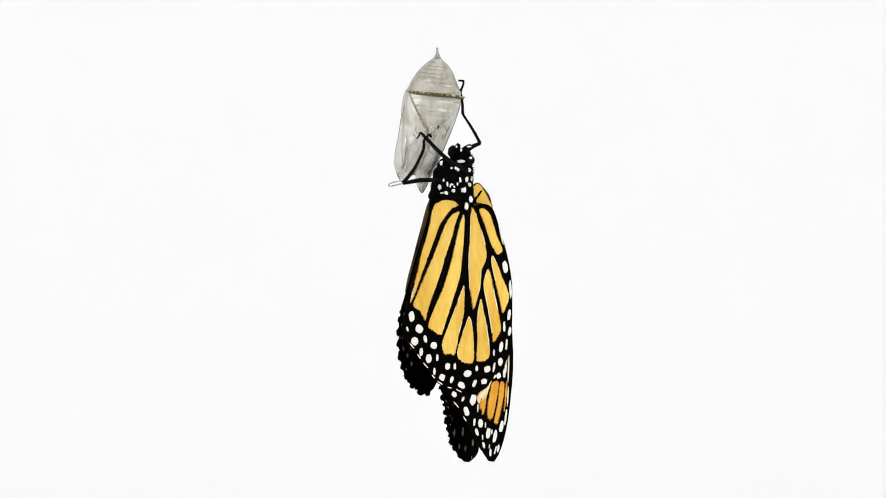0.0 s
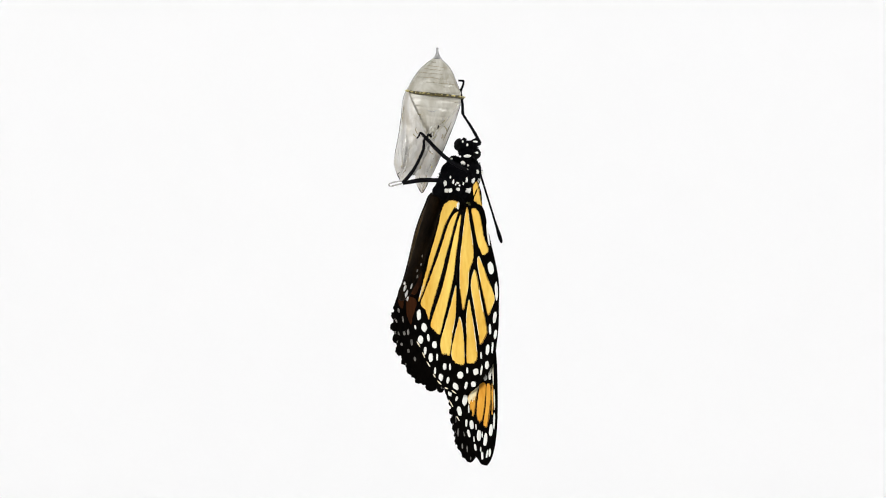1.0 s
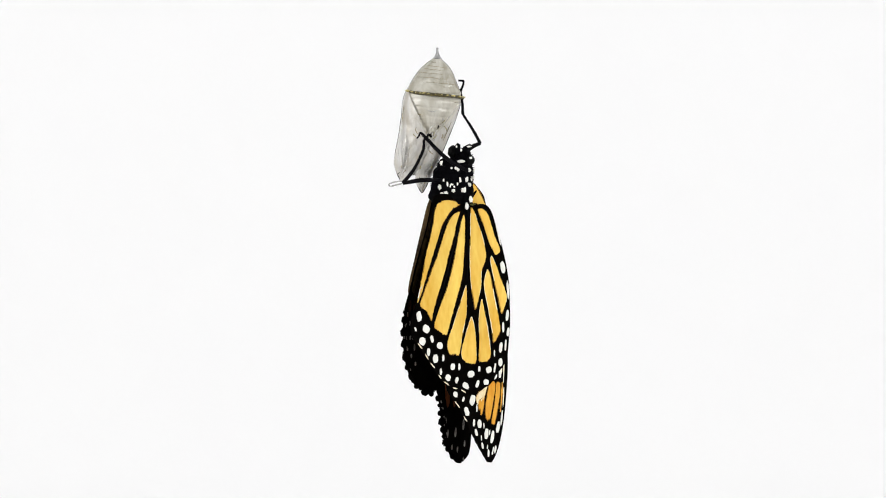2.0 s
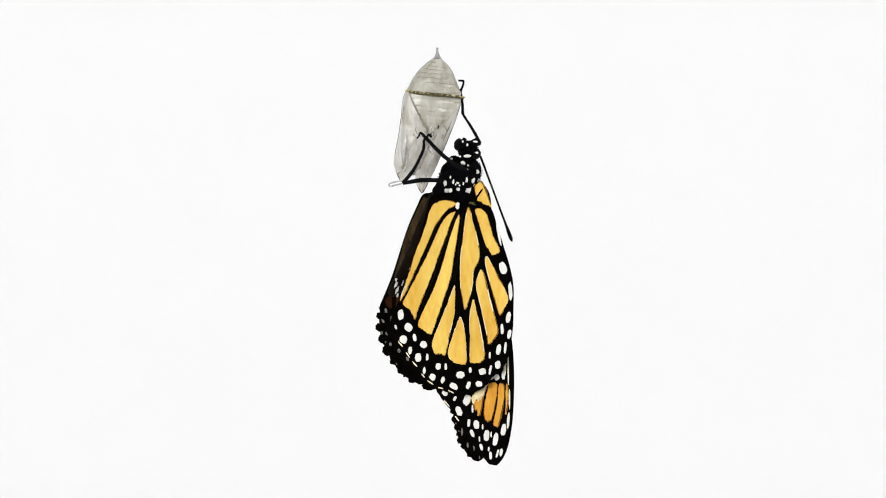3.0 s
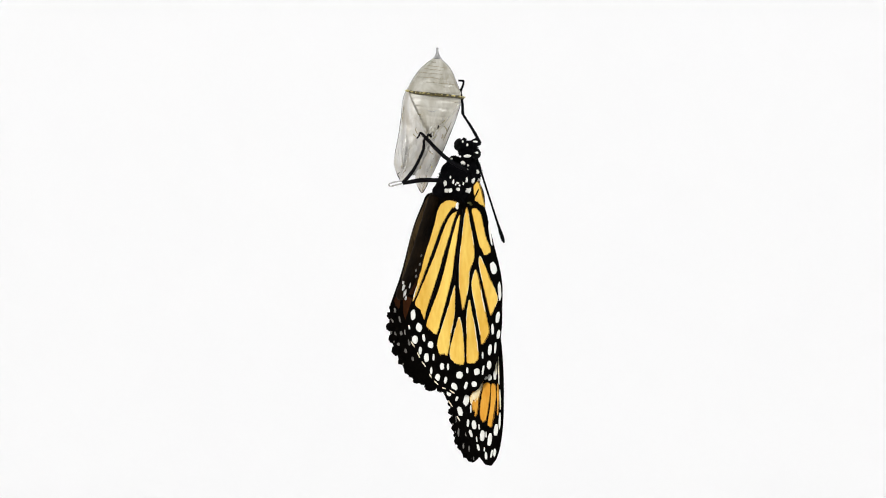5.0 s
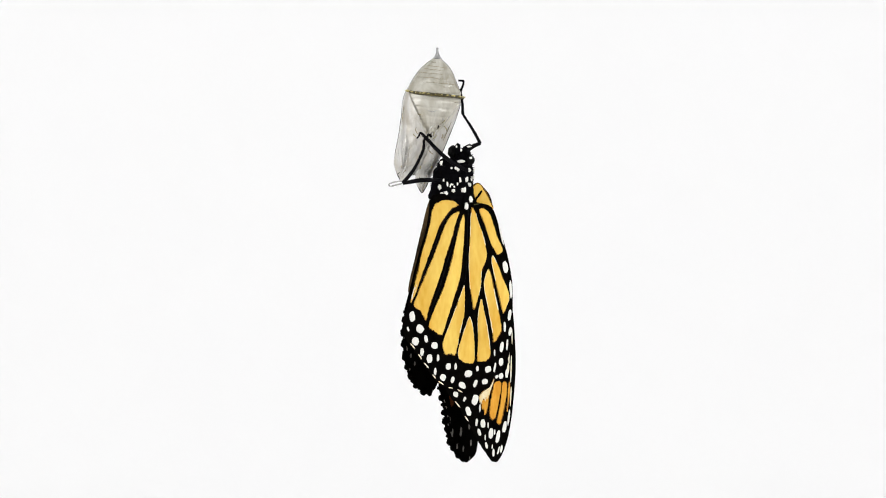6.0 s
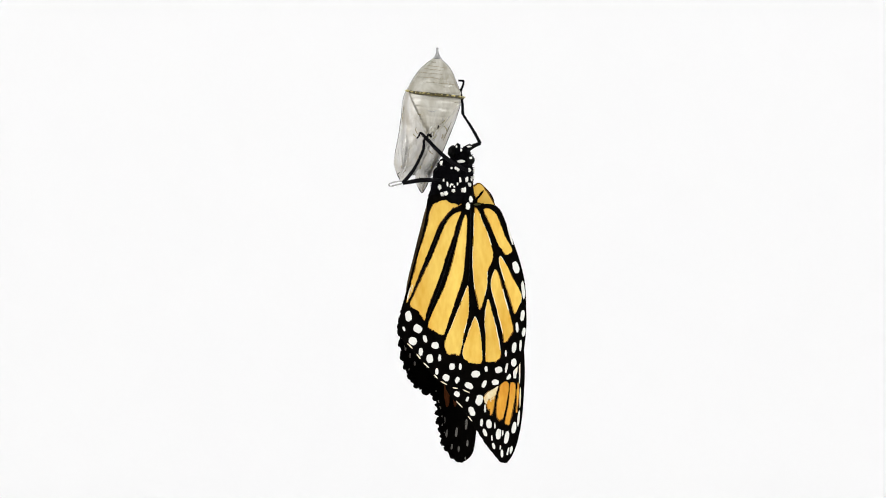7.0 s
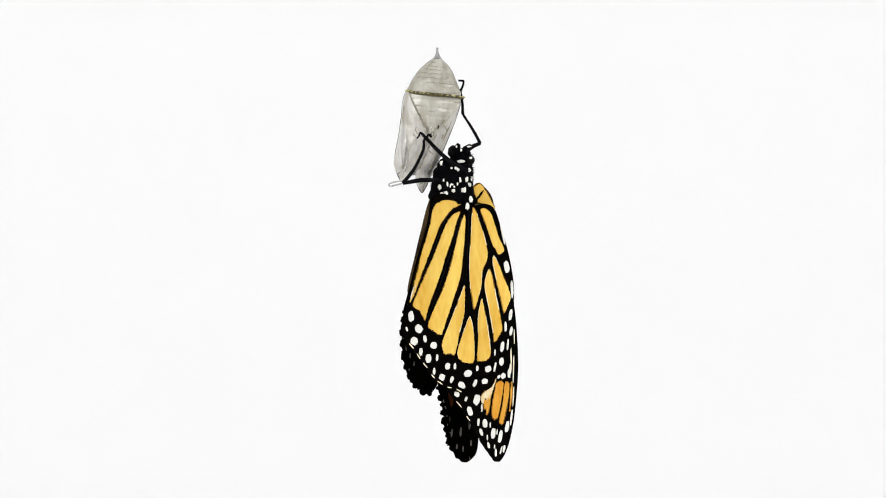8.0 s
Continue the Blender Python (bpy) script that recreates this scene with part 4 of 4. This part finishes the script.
FAR_B = [(2.9, 770, 1.0, 0.0, 0.8, 0.135), (3.0, 768, 0.92, 0.06, 0.75, 0.084), (3.1, 774, 0.29, -0.012, 0.41, -0.057), (3.2, 774, 0.33, -0.012, 0.52, -0.02), (3.5, 774, 0.345, -0.012, 0.57, -0.004),
         (4.0, 774, 0.375, -0.012, 0.65, 0.012), (4.3, 774, 0.44, -0.022, 0.68, 0.025), (4.4, 770, 0.6, 0.02, 0.66, 0.05), (4.5, 770, 0.782, 0.045, 0.65, 0.075), (4.6, 775, 0.517, 0.03, 0.4, 0.013),
         (4.7, 772, 0.714, 0.04, 0.6, 0.06), (5.0, 772, 0.771, 0.04, 0.66, 0.07), (5.2, 774, 0.56, -0.012, 0.75, 0.0)]
FAR_C = [(5.8, 774, 0.44, -0.032, 0.75, 0.03), (6.0, 774, 0.44, -0.032, 0.75, 0.038), (6.2, 770, 0.59, 0.02, 0.66, 0.06), (6.3, 767, 0.91, 0.06, 0.78, 0.084), (6.4, 775, 0.489, 0.03, 0.4, 0.02),
         (6.5, 767, 0.89, 0.06, 0.75, 0.08), (6.6, 775, 0.508, 0.03, 0.5, 0.025), (6.7, 767, 0.89, 0.06, 0.75, 0.08), (6.8, 774, 0.68, -0.012, 1.0, 0.0), (7.0, 774, 0.52, -0.012, 0.84, 0.012),
         (7.5, 774, 0.465, -0.022, 0.8, 0.024), (8.0, 774, 0.455, -0.032, 0.78, 0.035)]
# seconds, sway of the abdomen's tip, tip of the antenna (0: swung back behind the wings), lift of the head
BODY_ROWS = [(0.0, -30, 0, 0), (0.3, -30, 0, 0), (0.4, -66, 905, 8), (0.5, -49, 883, 8), (0.6, -80, 905, 10), (0.8, -37, 875, 10), (1.0, -56, 886, 10), (1.1, -16, 0, 0),
             (1.7, -12, 0, 0), (2.4, -12, 0, 0), (2.6, -43, 885, 6), (2.8, -63, 890, 8), (2.9, -88, 917, 10), (3.0, -74, 905, 10), (3.1, 5, 0, 0), (4.3, -8, 0, 0),
             (4.4, -36, 880, 5), (4.5, -66, 894, 10), (4.6, -31, 867, 10), (4.7, -52, 885, 10), (5.0, -59, 890, 10), (5.2, -18, 0, 0), (5.8, -22, 0, 0), (6.1, -24, 0, 0),
             (6.2, -41, 885, 8), (6.3, -80, 905, 10), (6.4, -29, 870, 10), (6.5, -78, 905, 10), (6.6, -35, 875, 10), (6.7, -78, 900, 10), (6.8, -26, 0, 0), (8.0, -24, 0, 0)]


def tilt(yaw, lean):
    """A lean of the picture split into a pitch of the wing about its own root, in radians, and what is left of the lean."""
    k = math.sin(radians(yaw))
    if abs(k) < 0.05:
        return 0.0, lean
    pitch = max(-0.12, min(0.12, -lean / k))
    return pitch, lean + k * pitch


def wing_pose(x, y, depth, yaw, lean):
    pitch, rest = tilt(yaw, lean)
    return Matrix.Translation(loc(x, y, depth)) @ pose(0, 0, 0, 0, -math.degrees(rest), 0) @ pose(0, 0, 0, 0, 0, yaw) @ pose(0, 0, 0, math.degrees(pitch), 0, 0)


def turned(t):
    """Whether the butterfly is turned to the side then."""
    return any(a < t < b for a, b in ((0.35, 1.05), (2.45, 3.05), (4.45, 5.1), (6.25, 6.75)))


def lie(x, yaw, lean, bend, us, v):
    """Places across, and depths, of points of a wing along one level."""
    c, s = math.cos(radians(yaw)), math.sin(radians(yaw))
    pitch, rest = tilt(yaw, lean)
    pts = []
    for u in (q for q in us if q <= 60 + 0.45 * v):
        w, d = bend(u, v)
        w += v * pitch
        pts.append((x + c * (u + d) - s * w + rest * v, s * (u + d) + c * w))
    return sorted(pts)


def behind(front, back, gap):
    """The depth that lays the wing back clear behind the wing front; both are (x, yaw, lean, bend, us)."""
    most = 0.0
    for v in range(20, 321, 60):
        f, b = lie(*front, v), lie(*back, v)
        for x, d in b:
            if f[0][0] <= x <= f[-1][0]:
                most = max(most, float(np.interp(x, [p[0] for p in f], [p[1] for p in f])) - d)
    return most + gap


def between(rows, t):
    """The row at t, on the straight line between its neighbours."""
    return [float(np.interp(t, [r[0] for r in rows], [r[k] for r in rows])) for k in range(1, len(rows[0]))]


def motions():
    far = FAR_A + FAR_B + FAR_C
    spread, narrow = range(-110, 121, 10), range(-30, 111, 10)
    hind_rows, fore_rows, thorax_rows = [], [], []
    for t, x, yaw, lean, fx, fyaw, flean in NEAR:
        d = -3 if yaw > 0 else -38
        hind_rows.append((t, wing_pose(x, 368, d, yaw, lean)))
        fore_rows.append((t, wing_pose(fx, 368 if yaw > 0 else 366, d + behind((x, yaw, lean, camber, spread), (fx, fyaw, flean, fore_camber, narrow), 2), fyaw, flean)))
        thorax_rows.append((t, pose(0 if yaw > 0 else 2.5 * S, 0 if yaw > 0 else 20 * S, 0, 0, -3 if yaw > 0 else 7.5, 0)))
    walk(near_hind, hind_rows)
    walk(near_fore, fore_rows)
    walk(thorax, thorax_rows)
    hind_rows, fore_rows = [], []
    yaws = []
    for t, x, c, h, g, f in far:
        side = -1 if turned(t) else 1
        row = (t, x, side * math.degrees(math.acos(min(c, 1))), h, side * math.degrees(math.acos(min(g, 1))), f)
        if yaws and abs(row[2] - yaws[-1][2]) + abs(row[4] - yaws[-1][4]) > 140:
            yaws.append(tuple((p + q) / 2 for p, q in zip(yaws[-1], row)))
        yaws.append(row)
    for t, x, hyaw, h, fyaw, f in yaws:
        side = 1 if hyaw > 0 else -1
        nx, nyaw, nlean, mx, myaw, mlean = between(NEAR, t)
        near = (nx, nyaw, nlean, camber, spread)
        d = behind(near, (x, hyaw, h, other_camber, range(-110, 61, 10)), 30 if side < 0 else 45)
        hind_rows.append((t, wing_pose(x, 368 if side > 0 else 363, d, hyaw, h)))
        e = behind((x, hyaw, h, other_camber, range(-110, 61, 10)), (780, fyaw, f, other_camber, range(-20, 71, 10)), 6)
        fore_rows.append((t, wing_pose(780, 368, d + e, fyaw, f)))
    walk(far_hind, hind_rows)
    walk(far_fore, fore_rows)
    rows = []
    for t, d, a, h in BODY_ROWS:
        tip = d * 1.18 + (13 if turned(t) else 0)
        rows.append((t, Matrix.Translation(loc(773 if turned(t) else 786, 345, 30 if turned(t) else 8)) @ pose(0, 0, 0, 0, math.degrees(math.atan2(-tip, 195)), 0) @ pose(0, 0, 0, 16 if turned(t) else 0, 0, 0)))
    walk(abdomen, rows)
    walk(head, [(t, Matrix.Translation(loc(816 + h * 1.1, 280 - h * 1.3, -2)) @ pose(0, 0, 0, h * 1.2, 0, 0)) for t, d, a, h in BODY_ROWS])
    rows = []
    for t, d, a, h in BODY_ROWS:
        base = float(np.interp(a, [880, 905], [837, 850])) if a else 832
        turn = pose(0, 0, 0, 0, math.degrees(math.atan2(base - a, 148)), 0) if a else pose(0, 0, 0, 40, 8, 0)
        rows.append((t, Matrix.Translation(loc(base, 288 - h * 1.2, 6)) @ turn))
    walk(antenna, rows)


motions()
